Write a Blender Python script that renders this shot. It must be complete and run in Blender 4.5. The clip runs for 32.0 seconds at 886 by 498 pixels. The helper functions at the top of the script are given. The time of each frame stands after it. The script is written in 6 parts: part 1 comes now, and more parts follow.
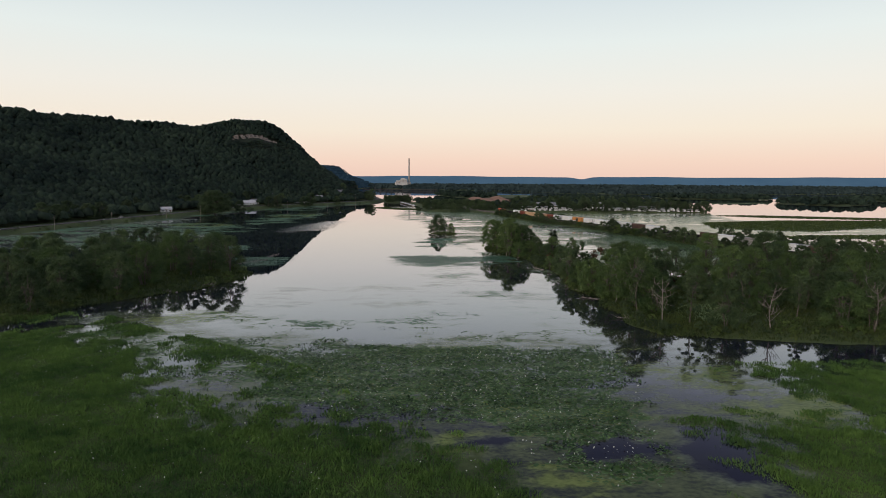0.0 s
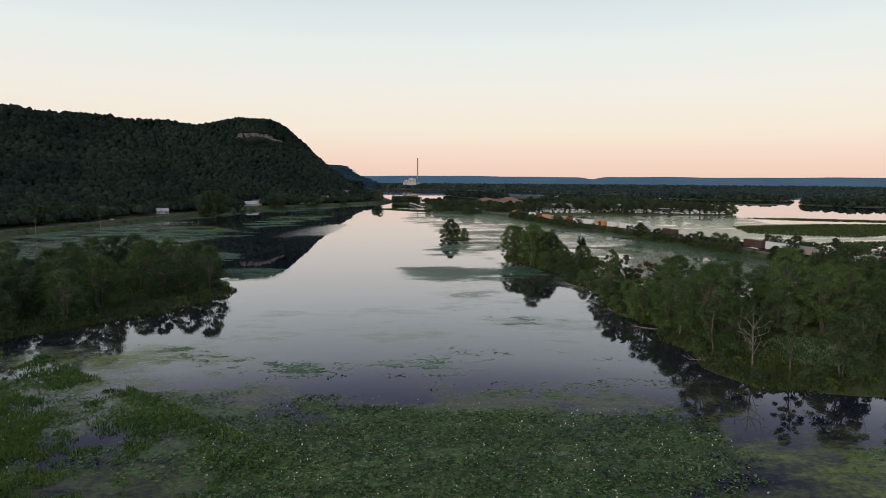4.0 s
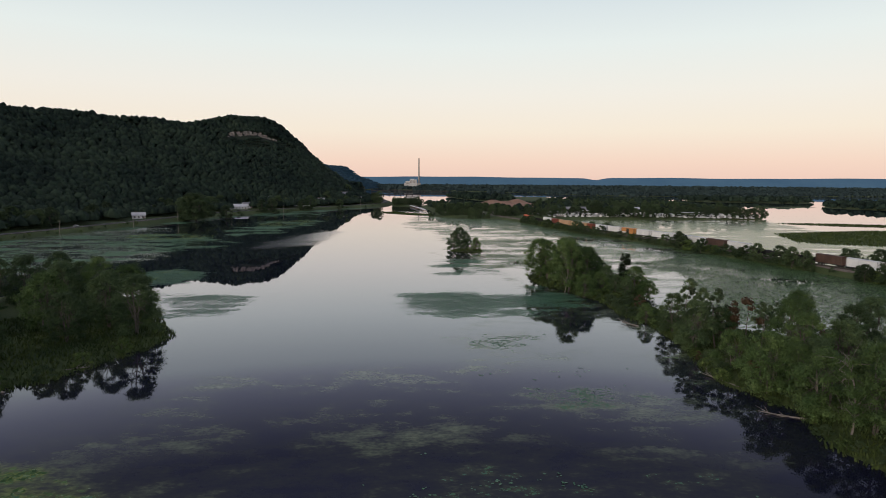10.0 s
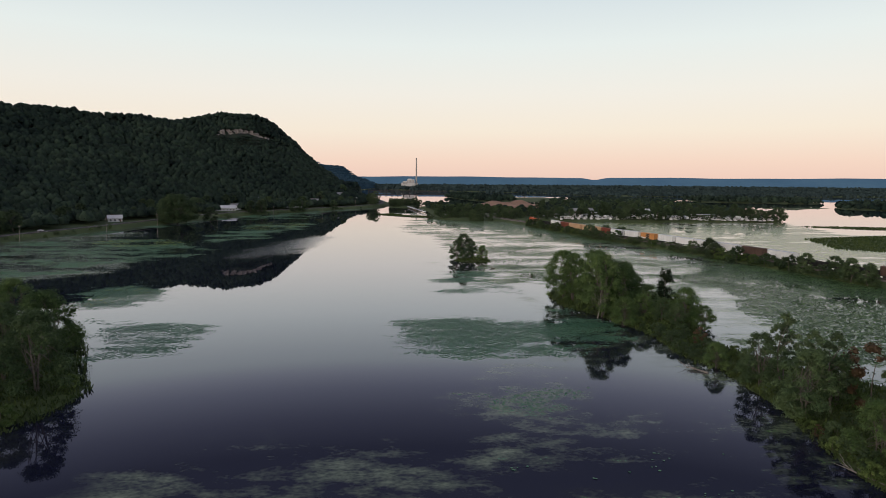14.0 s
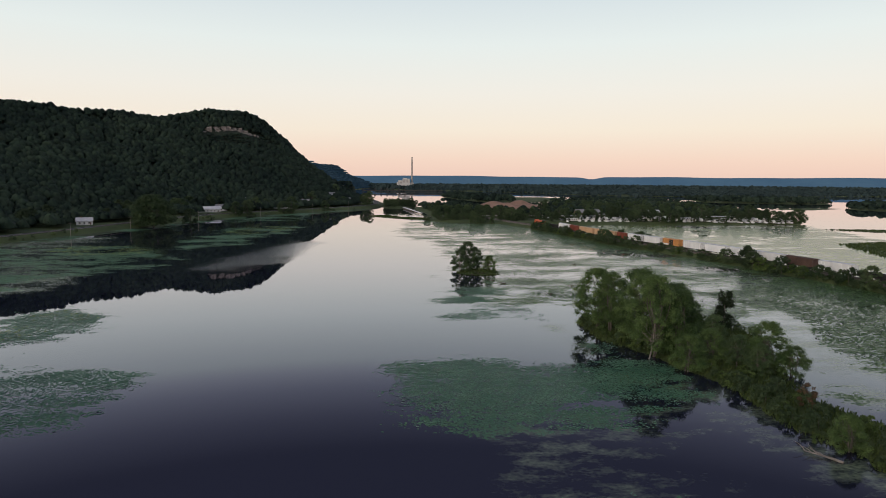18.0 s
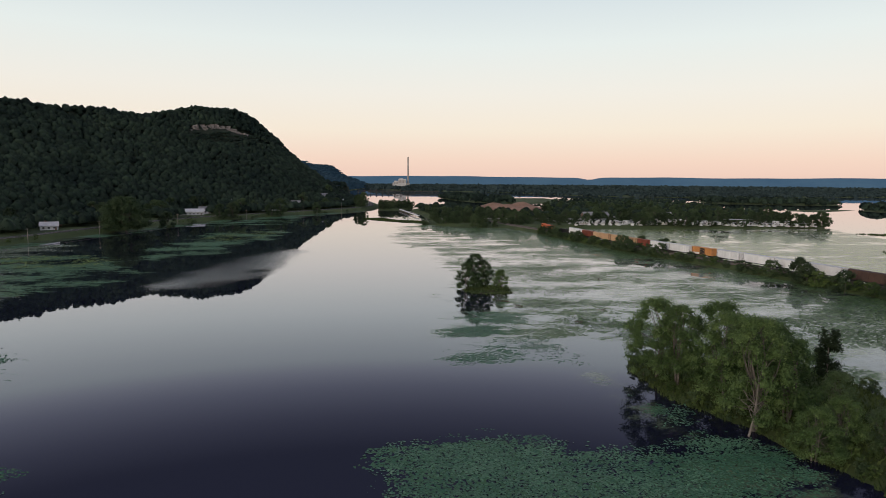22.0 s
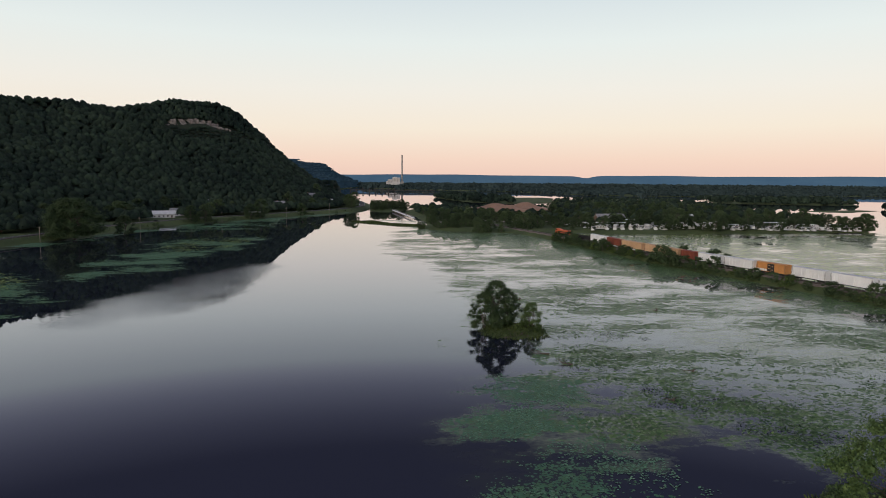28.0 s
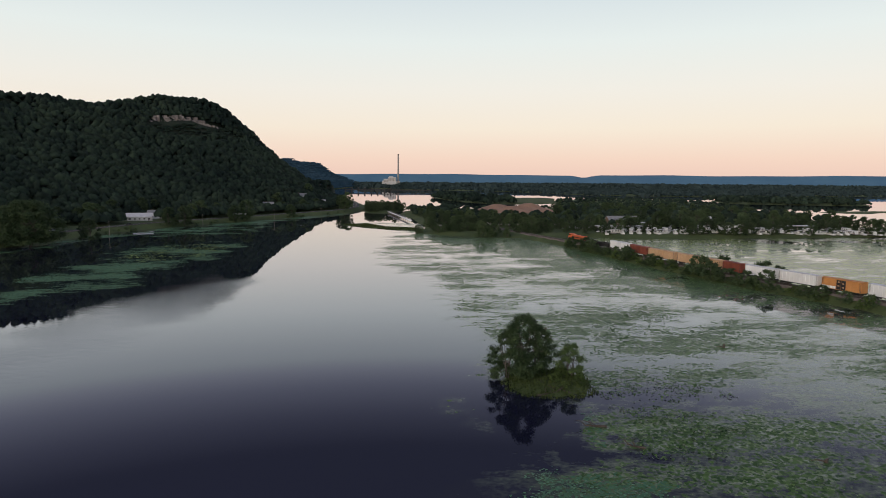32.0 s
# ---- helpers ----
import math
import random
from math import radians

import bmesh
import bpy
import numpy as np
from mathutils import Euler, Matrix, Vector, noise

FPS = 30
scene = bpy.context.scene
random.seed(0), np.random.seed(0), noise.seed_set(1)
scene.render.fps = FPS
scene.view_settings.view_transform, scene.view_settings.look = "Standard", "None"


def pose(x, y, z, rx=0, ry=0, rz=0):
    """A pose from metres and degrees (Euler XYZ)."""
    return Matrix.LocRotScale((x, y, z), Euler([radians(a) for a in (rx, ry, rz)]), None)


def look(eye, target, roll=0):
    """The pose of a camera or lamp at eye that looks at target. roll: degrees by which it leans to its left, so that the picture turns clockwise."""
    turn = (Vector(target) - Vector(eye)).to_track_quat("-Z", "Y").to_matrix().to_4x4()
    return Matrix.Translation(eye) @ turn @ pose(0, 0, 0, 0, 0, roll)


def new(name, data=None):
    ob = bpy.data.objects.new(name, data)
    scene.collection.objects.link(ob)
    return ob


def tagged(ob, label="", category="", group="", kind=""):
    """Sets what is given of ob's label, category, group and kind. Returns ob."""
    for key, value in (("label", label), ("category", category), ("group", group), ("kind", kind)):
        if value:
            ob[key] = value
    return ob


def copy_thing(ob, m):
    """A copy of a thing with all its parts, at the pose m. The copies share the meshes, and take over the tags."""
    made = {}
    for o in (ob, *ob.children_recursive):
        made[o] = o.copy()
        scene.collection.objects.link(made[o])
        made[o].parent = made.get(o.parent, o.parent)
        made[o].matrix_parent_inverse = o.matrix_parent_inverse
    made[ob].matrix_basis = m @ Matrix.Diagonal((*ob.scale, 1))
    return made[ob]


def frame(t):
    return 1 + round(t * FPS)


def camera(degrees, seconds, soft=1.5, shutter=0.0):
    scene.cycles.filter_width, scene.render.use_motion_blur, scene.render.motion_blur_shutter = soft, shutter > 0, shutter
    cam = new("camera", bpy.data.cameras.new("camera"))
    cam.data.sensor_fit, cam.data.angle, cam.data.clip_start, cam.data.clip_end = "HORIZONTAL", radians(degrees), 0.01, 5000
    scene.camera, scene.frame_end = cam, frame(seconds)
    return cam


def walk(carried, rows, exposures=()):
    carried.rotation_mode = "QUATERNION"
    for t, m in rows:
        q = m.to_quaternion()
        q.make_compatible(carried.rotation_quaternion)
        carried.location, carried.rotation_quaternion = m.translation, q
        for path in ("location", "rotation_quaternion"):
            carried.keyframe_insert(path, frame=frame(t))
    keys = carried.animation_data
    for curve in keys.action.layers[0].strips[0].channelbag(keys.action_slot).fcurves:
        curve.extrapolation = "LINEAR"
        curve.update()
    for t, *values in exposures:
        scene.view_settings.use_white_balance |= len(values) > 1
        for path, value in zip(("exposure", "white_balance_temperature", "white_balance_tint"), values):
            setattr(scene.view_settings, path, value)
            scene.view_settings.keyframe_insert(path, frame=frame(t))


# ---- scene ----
K = 1.3                       # metres per unit of the plan
cam = camera(69.2, 32.0, soft=0.5)
PATH = [
    (0, 1.334, 1.998, 28.775, -3.522, -6.084, 0.349),
    (3, 0.961, 24.353, 29.049, -2.931, -6.105, 0.378),
    (6, 0.603, 47.235, 29.296, -2.672, -6.103, 0.402),
    (9, 0.276, 70.584, 29.514, -2.691, -6.042, 0.422),
    (13, -0.091, 102.346, 29.761, -2.862, -6.050, 0.440),
    (16.5, -0.322, 130.628, 29.937, -3.206, -6.087, 0.450),
    (19, -0.424, 151.056, 30.039, -3.452, -6.124, 0.453),
    (22, -0.464, 175.768, 30.137, -3.714, -6.082, 0.452),
    (25.5, -0.380, 204.796, 30.214, -4.026, -6.109, 0.446),
    (28, -0.222, 225.613, 30.247, -4.249, -6.213, 0.437),
    (32, 0.221, 258.972, 30.258, -4.579, -6.251, 0.416),
]
walk(cam, [(t, Matrix.Translation((K * x, K * y, K * z)) @ pose(0, 0, 0, 0, 0, yaw) @ pose(0, 0, 0, 90 + pitch, 0, 0) @ pose(0, 0, 0, 0, 0, roll))
           for t, x, y, z, yaw, pitch, roll in PATH])

# ---- world, sun, exposure: a clear sky just after sunset ----
world = bpy.data.worlds.new("dusk_sky")
scene.world = world
world.use_nodes = True
wn, wl = world.node_tree.nodes, world.node_tree.links
wn.clear()
w_out, w_bg = wn.new("ShaderNodeOutputWorld"), wn.new("ShaderNodeBackground")
w_sky = wn.new("ShaderNodeTexSky")
w_sky.sky_type, w_sky.sun_disc = "NISHITA", False
w_sky.sun_elevation, w_sky.sun_rotation = radians(4), radians(-137)
w_tc, w_sep, w_ramp = wn.new("ShaderNodeTexCoord"), wn.new("ShaderNodeSeparateXYZ"), wn.new("ShaderNodeValToRGB")
wl.new(w_tc.outputs["Generated"], w_sep.inputs[0])
wl.new(w_sep.outputs["Z"], w_ramp.inputs[0])
SKY = [(0.0, (0.84, 0.59, 0.50)), (0.03, (0.88, 0.66, 0.55)), (0.075, (0.89, 0.785, 0.665)), (0.13, (0.86, 0.82, 0.75)),
       (0.20, (0.78, 0.83, 0.81)), (0.272, (0.65, 0.725, 0.76)), (0.288, (0.52, 0.56, 0.66)), (0.31, (0.39, 0.42, 0.54)), (0.35, (0.27, 0.29, 0.405)), (0.40, (0.19, 0.21, 0.31)), (0.55, (0.17, 0.185, 0.28)), (1.0, (0.17, 0.185, 0.28))]
while len(w_ramp.color_ramp.elements) < len(SKY):
    w_ramp.color_ramp.elements.new(0.5)
for e, (p, c) in zip(w_ramp.color_ramp.elements, SKY):
    e.position, e.color = p, (*c, 1)
w_mul, w_add = wn.new("ShaderNodeVectorMath"), wn.new("ShaderNodeVectorMath")
w_mul.operation, w_add.operation = "SCALE", "ADD"
w_mul.inputs["Scale"].default_value = 0.012
wl.new(w_sky.outputs[0], w_mul.inputs[0])
wl.new(w_ramp.outputs[0], w_add.inputs[0])
wl.new(w_mul.outputs[0], w_add.inputs[1])
wl.new(w_add.outputs[0], w_bg.inputs[0])
w_bg.inputs[1].default_value = 1.0
wl.new(w_bg.outputs[0], w_out.inputs[0])
sun = new("sun", bpy.data.lights.new("sun", "SUN"))
sun.data.energy, sun.data.angle, sun.data.color = 1.4, radians(35), (1.0, 0.86, 0.74)
sun.matrix_world = look((-280, -300, 130), (0, 0, 0))
scene.view_settings.exposure = 0.0


# ---- materials ----
def mat(name, dark, light, rough=0.8, scale=0.5, fine=6.0, bump=0.0, metal=0.0, vary=0.0, island=0.0, through_leaf=0.0, glow=0.0, spec=0.4, tint=0.0):
    """A surface between two colours: broad patches, fine grain, and a shift for each object or loose piece."""
    m = bpy.data.materials.new(name)
    m.use_nodes = True
    n, l = m.node_tree.nodes, m.node_tree.links
    b, out = n["Principled BSDF"], n["Material Output"]
    tc = n.new("ShaderNodeTexCoord")
    big, small, mix, add = n.new("ShaderNodeTexNoise"), n.new("ShaderNodeTexNoise"), n.new("ShaderNodeMix"), n.new("ShaderNodeMath")
    big.inputs["Scale"].default_value, big.inputs["Detail"].default_value = scale, 4
    small.inputs["Scale"].default_value, small.inputs["Detail"].default_value = fine, 3
    for t in (big, small):
        l.new(tc.outputs["Object"], t.inputs["Vector"])
    add.operation, mix.data_type = "MULTIPLY_ADD", "RGBA"
    l.new(small.outputs["Fac"], add.inputs[0])
    add.inputs[1].default_value = 0.5
    l.new(big.outputs["Fac"], add.inputs[2])
    ramp = n.new("ShaderNodeMapRange")
    ramp.inputs[1].default_value, ramp.inputs[2].default_value = 0.5, 1.0
    l.new(add.outputs[0], ramp.inputs[0])
    l.new(ramp.outputs[0], mix.inputs["Factor"])
    mix.inputs["A"].default_value, mix.inputs["B"].default_value = (*dark, 1), (*light, 1)
    colour = mix.outputs["Result"]
    for amount, node, socket in ((vary, "ShaderNodeObjectInfo", "Random"), (island, "ShaderNodeNewGeometry", "Random Per Island"), (tint, "ShaderNodeAttribute", "Fac")):
        if amount:
            src, hsv, mr, mh = n.new(node), n.new("ShaderNodeHueSaturation"), n.new("ShaderNodeMapRange"), n.new("ShaderNodeMapRange")
            if node == "ShaderNodeAttribute":
                src.attribute_name = "tint"
            mr.inputs[3].default_value, mr.inputs[4].default_value = 1 - amount, 1 + amount
            mh.inputs[3].default_value, mh.inputs[4].default_value = 0.5 + 0.035 * amount, 0.5 - 0.02 * amount
            l.new(src.outputs[socket], mr.inputs[0])
            l.new(src.outputs[socket], mh.inputs[0])
            l.new(mr.outputs[0], hsv.inputs["Value"])
            l.new(mh.outputs[0], hsv.inputs["Hue"])
            l.new(colour, hsv.inputs["Color"])
            colour = hsv.outputs[0]
    l.new(colour, b.inputs["Base Color"])
    b.inputs["Roughness"].default_value, b.inputs["Metallic"].default_value = rough, metal
    b.inputs["Specular IOR Level"].default_value = spec
    # emission in the surface's own colour: imitates haze on far leaves and hills
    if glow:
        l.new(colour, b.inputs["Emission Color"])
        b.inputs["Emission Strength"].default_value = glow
    if bump:
        bp = n.new("ShaderNodeBump")
        bp.inputs["Strength"].default_value, bp.inputs["Distance"].default_value = 0.6, bump
        l.new(add.outputs[0], bp.inputs["Height"])
        l.new(bp.outputs[0], b.inputs["Normal"])
    if through_leaf:
        tr, ms = n.new("ShaderNodeBsdfTranslucent"), n.new("ShaderNodeMixShader")
        l.new(colour, tr.inputs[0])
        ms.inputs[0].default_value = through_leaf
        l.new(b.outputs[0], ms.inputs[1])
        l.new(tr.outputs[0], ms.inputs[2])
        l.new(ms.outputs[0], out.inputs[0])
    return m


def leaf_mat(name, dark, light, vary=0.3, island=0.22):
    return mat(name, dark, light, 0.6, 0.25, 2.0, vary=vary, island=island, through_leaf=0.3, spec=0.25)


M_WILLOW = leaf_mat("willow_leaf", (0.050, 0.098, 0.030), (0.132, 0.196, 0.064))
M_COTTON = leaf_mat("cottonwood_leaf", (0.052, 0.100, 0.030), (0.138, 0.202, 0.066))
M_DARK = leaf_mat("dark_leaf", (0.038, 0.072, 0.032), (0.112, 0.155, 0.066))
M_MAPLE = leaf_mat("maple_leaf", (0.042, 0.080, 0.034), (0.122, 0.174, 0.070))
M_LOW = leaf_mat("lowland_leaf", (0.034, 0.060, 0.030), (0.088, 0.120, 0.054))
M_BUSH = leaf_mat("shrub_leaf", (0.056, 0.100, 0.028), (0.150, 0.205, 0.058))
M_RUST = leaf_mat("rusty_leaf", (0.070, 0.050, 0.028), (0.150, 0.095, 0.054))
M_CEDAR = leaf_mat("cedar_needle", (0.018, 0.034, 0.013), (0.042, 0.062, 0.024))
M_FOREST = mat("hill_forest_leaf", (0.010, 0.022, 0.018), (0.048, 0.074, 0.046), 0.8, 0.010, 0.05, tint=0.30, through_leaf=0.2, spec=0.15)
# flat woods far off: haze is mixed into the leaf colour and faint glow
M_DISTANT = mat("distant_leaf_haze", (0.026, 0.042, 0.044), (0.042, 0.060, 0.056), 0.9, 0.01, 0.06, tint=0.15, spec=0.05, glow=0.1)
# haze over the far bluff, painted as a blue tone with some glow
M_HAZE = mat("far_bluff_haze", (0.016, 0.036, 0.054), (0.028, 0.050, 0.070), 0.95, 0.006, 0.05, tint=0.08, glow=0.35, spec=0.0)
# dam concrete with the shade of its dark silhouette put into the colour
M_DARKCONC = mat("silhouette_concrete", (0.035, 0.033, 0.032), (0.075, 0.07, 0.066), 0.85, 0.15, 2)
M_BARK = mat("bark", (0.065, 0.055, 0.045), (0.17, 0.15, 0.125), 0.9, 1.5, 14, 0.04, vary=0.15)
M_DEAD = mat("dead_wood", (0.12, 0.105, 0.09), (0.28, 0.25, 0.22), 0.85, 1.2, 12, 0.03, vary=0.1)
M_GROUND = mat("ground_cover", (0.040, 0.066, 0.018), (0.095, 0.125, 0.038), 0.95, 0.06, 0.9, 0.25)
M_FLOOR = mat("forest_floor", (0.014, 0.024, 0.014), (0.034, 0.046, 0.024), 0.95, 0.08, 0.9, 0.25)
M_GRASS = mat("marsh_grass", (0.036, 0.094, 0.024), (0.155, 0.265, 0.058), 0.75, 0.06, 0.35, island=0.16, through_leaf=0.3, spec=0.25)
M_SEDGE = mat("bank_sedge", (0.034, 0.060, 0.018), (0.090, 0.120, 0.034), 0.75, 0.1, 0.6, island=0.3, through_leaf=0.25, spec=0.2)
M_PAD = mat("lily_pad", (0.050, 0.150, 0.080), (0.150, 0.29, 0.165), 0.45, 0.12, 1.2, island=0.35, spec=0.16)
M_SCUM = mat("duckweed", (0.13, 0.20, 0.07), (0.24, 0.31, 0.13), 0.7, 0.2, 2.5, 0.01, spec=0.1)
M_DUCK = mat("sunlit_pad", (0.10, 0.17, 0.04), (0.24, 0.31, 0.08), 0.6, 0.12, 1.2, island=0.4, spec=0.2)
M_FLOWER = mat("lotus_petal", (0.42, 0.45, 0.36), (0.58, 0.60, 0.50), 0.6, 2, 9, island=0.1)
M_ROCK = mat("sandstone", (0.13, 0.105, 0.085), (0.62, 0.54, 0.47), 0.9, 0.45, 1.6, 0.6)
M_SAND = mat("dredged_sand", (0.23, 0.14, 0.10), (0.36, 0.23, 0.165), 0.95, 0.05, 1.0, 0.3)
M_ASPHALT = mat("asphalt", (0.040, 0.040, 0.042), (0.075, 0.073, 0.070), 0.85, 0.2, 4, 0.02)
M_GRAVEL = mat("ballast", (0.10, 0.085, 0.075), (0.21, 0.18, 0.16), 0.95, 0.4, 5, 0.08)
M_CONC = mat("concrete", (0.30, 0.28, 0.25), (0.46, 0.43, 0.40), 0.85, 0.15, 2, 0.03)
M_PLANT = mat("plant_cladding", (0.50, 0.49, 0.48), (0.66, 0.64, 0.62), 0.6, 0.02, 0.2)
M_STEEL = mat("weathered_steel", (0.10, 0.085, 0.075), (0.22, 0.20, 0.18), 0.5, 1, 8, metal=0.7)
M_TIE = mat("tie_wood", (0.05, 0.04, 0.032), (0.11, 0.09, 0.07), 0.9, 1, 8)
M_WHITE = mat("white_paint", (0.60, 0.60, 0.58), (0.82, 0.82, 0.80), 0.45, 0.3, 3, vary=0.08)
M_CREAM = mat("aged_white_paint", (0.76, 0.76, 0.74), (0.90, 0.90, 0.88), 0.5, 0.25, 3, vary=0.1)
M_TAN = mat("tan_paint", (0.50, 0.31, 0.17), (0.66, 0.43, 0.25), 0.55, 0.3, 3)
M_ORANGE = mat("orange_paint", (0.48, 0.21, 0.07), (0.66, 0.31, 0.10), 0.5, 0.3, 3)
M_MAROON = mat("oxide_red_paint", (0.17, 0.045, 0.028), (0.30, 0.085, 0.05), 0.6, 0.3, 3)
M_BROWN = mat("dull_brown_paint", (0.07, 0.042, 0.032), (0.13, 0.078, 0.058), 0.7, 0.3, 3)
M_LOCO = mat("red_orange_paint", (0.50, 0.10, 0.035), (0.66, 0.17, 0.06), 0.45, 0.3, 3)
M_BLACK = mat("black_paint", (0.012, 0.012, 0.013), (0.04, 0.038, 0.036), 0.6, 0.4, 4)
M_GREYROOF = mat("grey_shingle", (0.20, 0.20, 0.21), (0.36, 0.36, 0.36), 0.8, 0.4, 5, 0.02, vary=0.15)
M_LITEROOF = mat("light_metal_roof", (0.52, 0.52, 0.53), (0.70, 0.70, 0.70), 0.4, 0.3, 4, vary=0.1)
M_BRICKISH = mat("brown_siding", (0.14, 0.09, 0.065), (0.24, 0.17, 0.12), 0.85, 0.5, 5, vary=0.2)
M_GLASS = mat("window_glass", (0.015, 0.018, 0.022), (0.03, 0.034, 0.04), 0.06, 0.3, 2, spec=0.8)
M_BLUE = mat("blue_paint", (0.06, 0.12, 0.30), (0.10, 0.19, 0.42), 0.5, 0.4, 3)
M_WOOD = mat("weathered_plank", (0.20, 0.17, 0.14), (0.36, 0.31, 0.26), 0.9, 0.6, 7, 0.01)
M_TYRE = mat("rubber", (0.012, 0.012, 0.012), (0.03, 0.03, 0.03), 0.8, 1, 8)
# air haze put into the hills: blue base colour and a strong glow
M_RIDGE = mat("far_hill_haze", (0.030, 0.060, 0.095), (0.040, 0.075, 0.110), 1.0, 0.004, 0.03, glow=1.1, spec=0.0)


def water_mat():
    """Calm dark water; the mesh carries how thickly it is grown over: film, scum, lotus, teal and murk."""
    m = bpy.data.materials.new("river_water")
    m.use_nodes = True
    n, l = m.node_tree.nodes, m.node_tree.links
    b, out = n["Principled BSDF"], n["Material Output"]
    tc = n.new("ShaderNodeTexCoord")

    def calc(op, *args, clamp=False):
        k = n.new("ShaderNodeMath")
        k.operation, k.use_clamp = op, clamp
        for i, a in enumerate(args):
            if isinstance(a, (int, float)):
                k.inputs[i].default_value = a
            else:
                l.new(a, k.inputs[i])
        return k.outputs[0]

    def ramp(src, lo, hi, a=0.0, z=1.0):
        k = n.new("ShaderNodeMapRange")
        for i, q in ((1, lo), (2, hi), (3, a), (4, z)):
            k.inputs[i].default_value = q
        l.new(src, k.inputs[0])
        return k.outputs[0]

    def blend(fac, a, z):
        k = n.new("ShaderNodeMix")
        k.data_type = "RGBA"
        l.new(fac, k.inputs["Factor"])
        for name, q in (("A", a), ("B", z)):
            if isinstance(q, tuple):
                k.inputs[name].default_value = (*q, 1)
            else:
                l.new(q, k.inputs[name])
        return k.outputs["Result"]

    def grain(scale, detail, stretch=(0.55, 1.0, 1.0), rough=0.55, shift=0.0):
        mp, t = n.new("ShaderNodeMapping"), n.new("ShaderNodeTexNoise")
        mp.inputs["Scale"].default_value, mp.inputs["Location"].default_value = stretch, (shift, 2 * shift, 0)
        l.new(tc.outputs["Object"], mp.inputs["Vector"])
        l.new(mp.outputs["Vector"], t.inputs["Vector"])
        t.inputs["Scale"].default_value, t.inputs["Detail"].default_value, t.inputs["Roughness"].default_value = scale, detail, rough
        return t.outputs["Fac"]

    def grown(name):
        k = n.new("ShaderNodeAttribute")
        k.attribute_name = name
        return k.outputs["Fac"]

    def leaves(cover, scale):
        """Round floating leaves, as many as the cover allows."""
        v, sep = n.new("ShaderNodeTexVoronoi"), n.new("ShaderNodeSeparateColor")
        v.inputs["Scale"].default_value = scale
        l.new(tc.outputs["Object"], v.inputs["Vector"])
        l.new(v.outputs["Color"], sep.inputs[0])
        there = calc("LESS_THAN", sep.outputs[0], cover)
        return calc("MULTIPLY", there, ramp(v.outputs["Distance"], 0.58, 0.48)), sep.outputs[1]

    broad, middle, small = grain(0.055, 5), grain(0.34, 4, shift=7.0), grain(1.6, 3, (0.7, 1.0, 1.0), shift=3.0)
    patch = calc("MULTIPLY_ADD", broad, 1.45, calc("MULTIPLY_ADD", middle, 0.65, calc("MULTIPLY_ADD", small, 0.30, -0.70)))

    def cover(attr, top, width, full):
        return calc("MULTIPLY", calc("DIVIDE", calc("ADD", patch, calc("MULTIPLY_ADD", attr, 0.62, -top)), width, clamp=True), calc("MULTIPLY", calc("MULTIPLY", attr, 6.0, clamp=True), full))

    film, scum, lotus, teal, murk = (grown(a) for a in ("film", "scum", "lotus", "teal", "murk"))
    # open water, olive where weed stands under the surface
    sunk = calc("MULTIPLY", murk, ramp(patch, 0.30, 0.75))
    l.new(blend(sunk, (0.011, 0.012, 0.028), (0.062, 0.068, 0.030)), b.inputs["Base Color"])
    b.inputs["Specular IOR Level"].default_value = 0.0
    rip, bp = n.new("ShaderNodeTexNoise"), n.new("ShaderNodeBump")
    rip.inputs["Scale"].default_value, rip.inputs["Detail"].default_value = 0.55, 3
    l.new(tc.outputs["Object"], rip.inputs["Vector"])
    l.new(rip.outputs["Fac"], bp.inputs["Height"])
    bp.inputs["Distance"].default_value = 0.05
    shine, facing, wet = n.new("ShaderNodeBsdfGlossy"), n.new("ShaderNodeLayerWeight"), n.new("ShaderNodeMixShader")
    shine.inputs["Color"].default_value = (0.96, 0.95, 1.0, 1)
    for node in (b, shine, facing):
        l.new(bp.outputs[0], node.inputs["Normal"])
    facing.inputs["Blend"].default_value = 0.5
    l.new(calc("MAXIMUM", calc("POWER", ramp(facing.outputs["Facing"], 0.52, 1.0), 1.65), 0.06), wet.inputs[0])
    l.new(b.outputs[0], wet.inputs[1])
    l.new(shine.outputs[0], wet.inputs[2])
    wind = grown("ruffle")
    l.new(ramp(wind, 0, 1, 0.012, 0.13), shine.inputs["Roughness"])
    l.new(ramp(wind, 0, 1, 0.035, 0.6), bp.inputs["Strength"])
    # thin film of duckweed, thick yellow-green scum
    skin = n.new("ShaderNodeBsdfPrincipled")
    thick = cover(scum, 0.80, 0.30, 0.95)
    fleck = calc("MULTIPLY_ADD", small, 0.5, calc("MULTIPLY", middle, 0.5))
    veil = calc("MAXIMUM", calc("MULTIPLY", cover(film, 0.63, 0.36, 0.88), ramp(fleck, 0.34, 0.50, 0.45, 1.0)), calc("MULTIPLY", thick, 0.94))
    pale = blend(ramp(fleck, 0.38, 0.62), (0.105, 0.150, 0.074), (0.235, 0.285, 0.165))
    olive = blend(ramp(fleck, 0.38, 0.62), (0.060, 0.085, 0.028), (0.135, 0.165, 0.065))
    rank = blend(ramp(fleck, 0.38, 0.62), (0.120, 0.170, 0.040), (0.260, 0.320, 0.095))
    l.new(blend(thick, blend(murk, pale, olive), rank), skin.inputs["Base Color"])
    l.new(calc("MULTIPLY", ramp(thick, 0, 1, 0.50, 0.10), ramp(murk, 0, 1, 1.0, 0.2)), skin.inputs["Specular IOR Level"])
    skin.inputs["Roughness"].default_value = 0.26
    one = n.new("ShaderNodeMixShader")
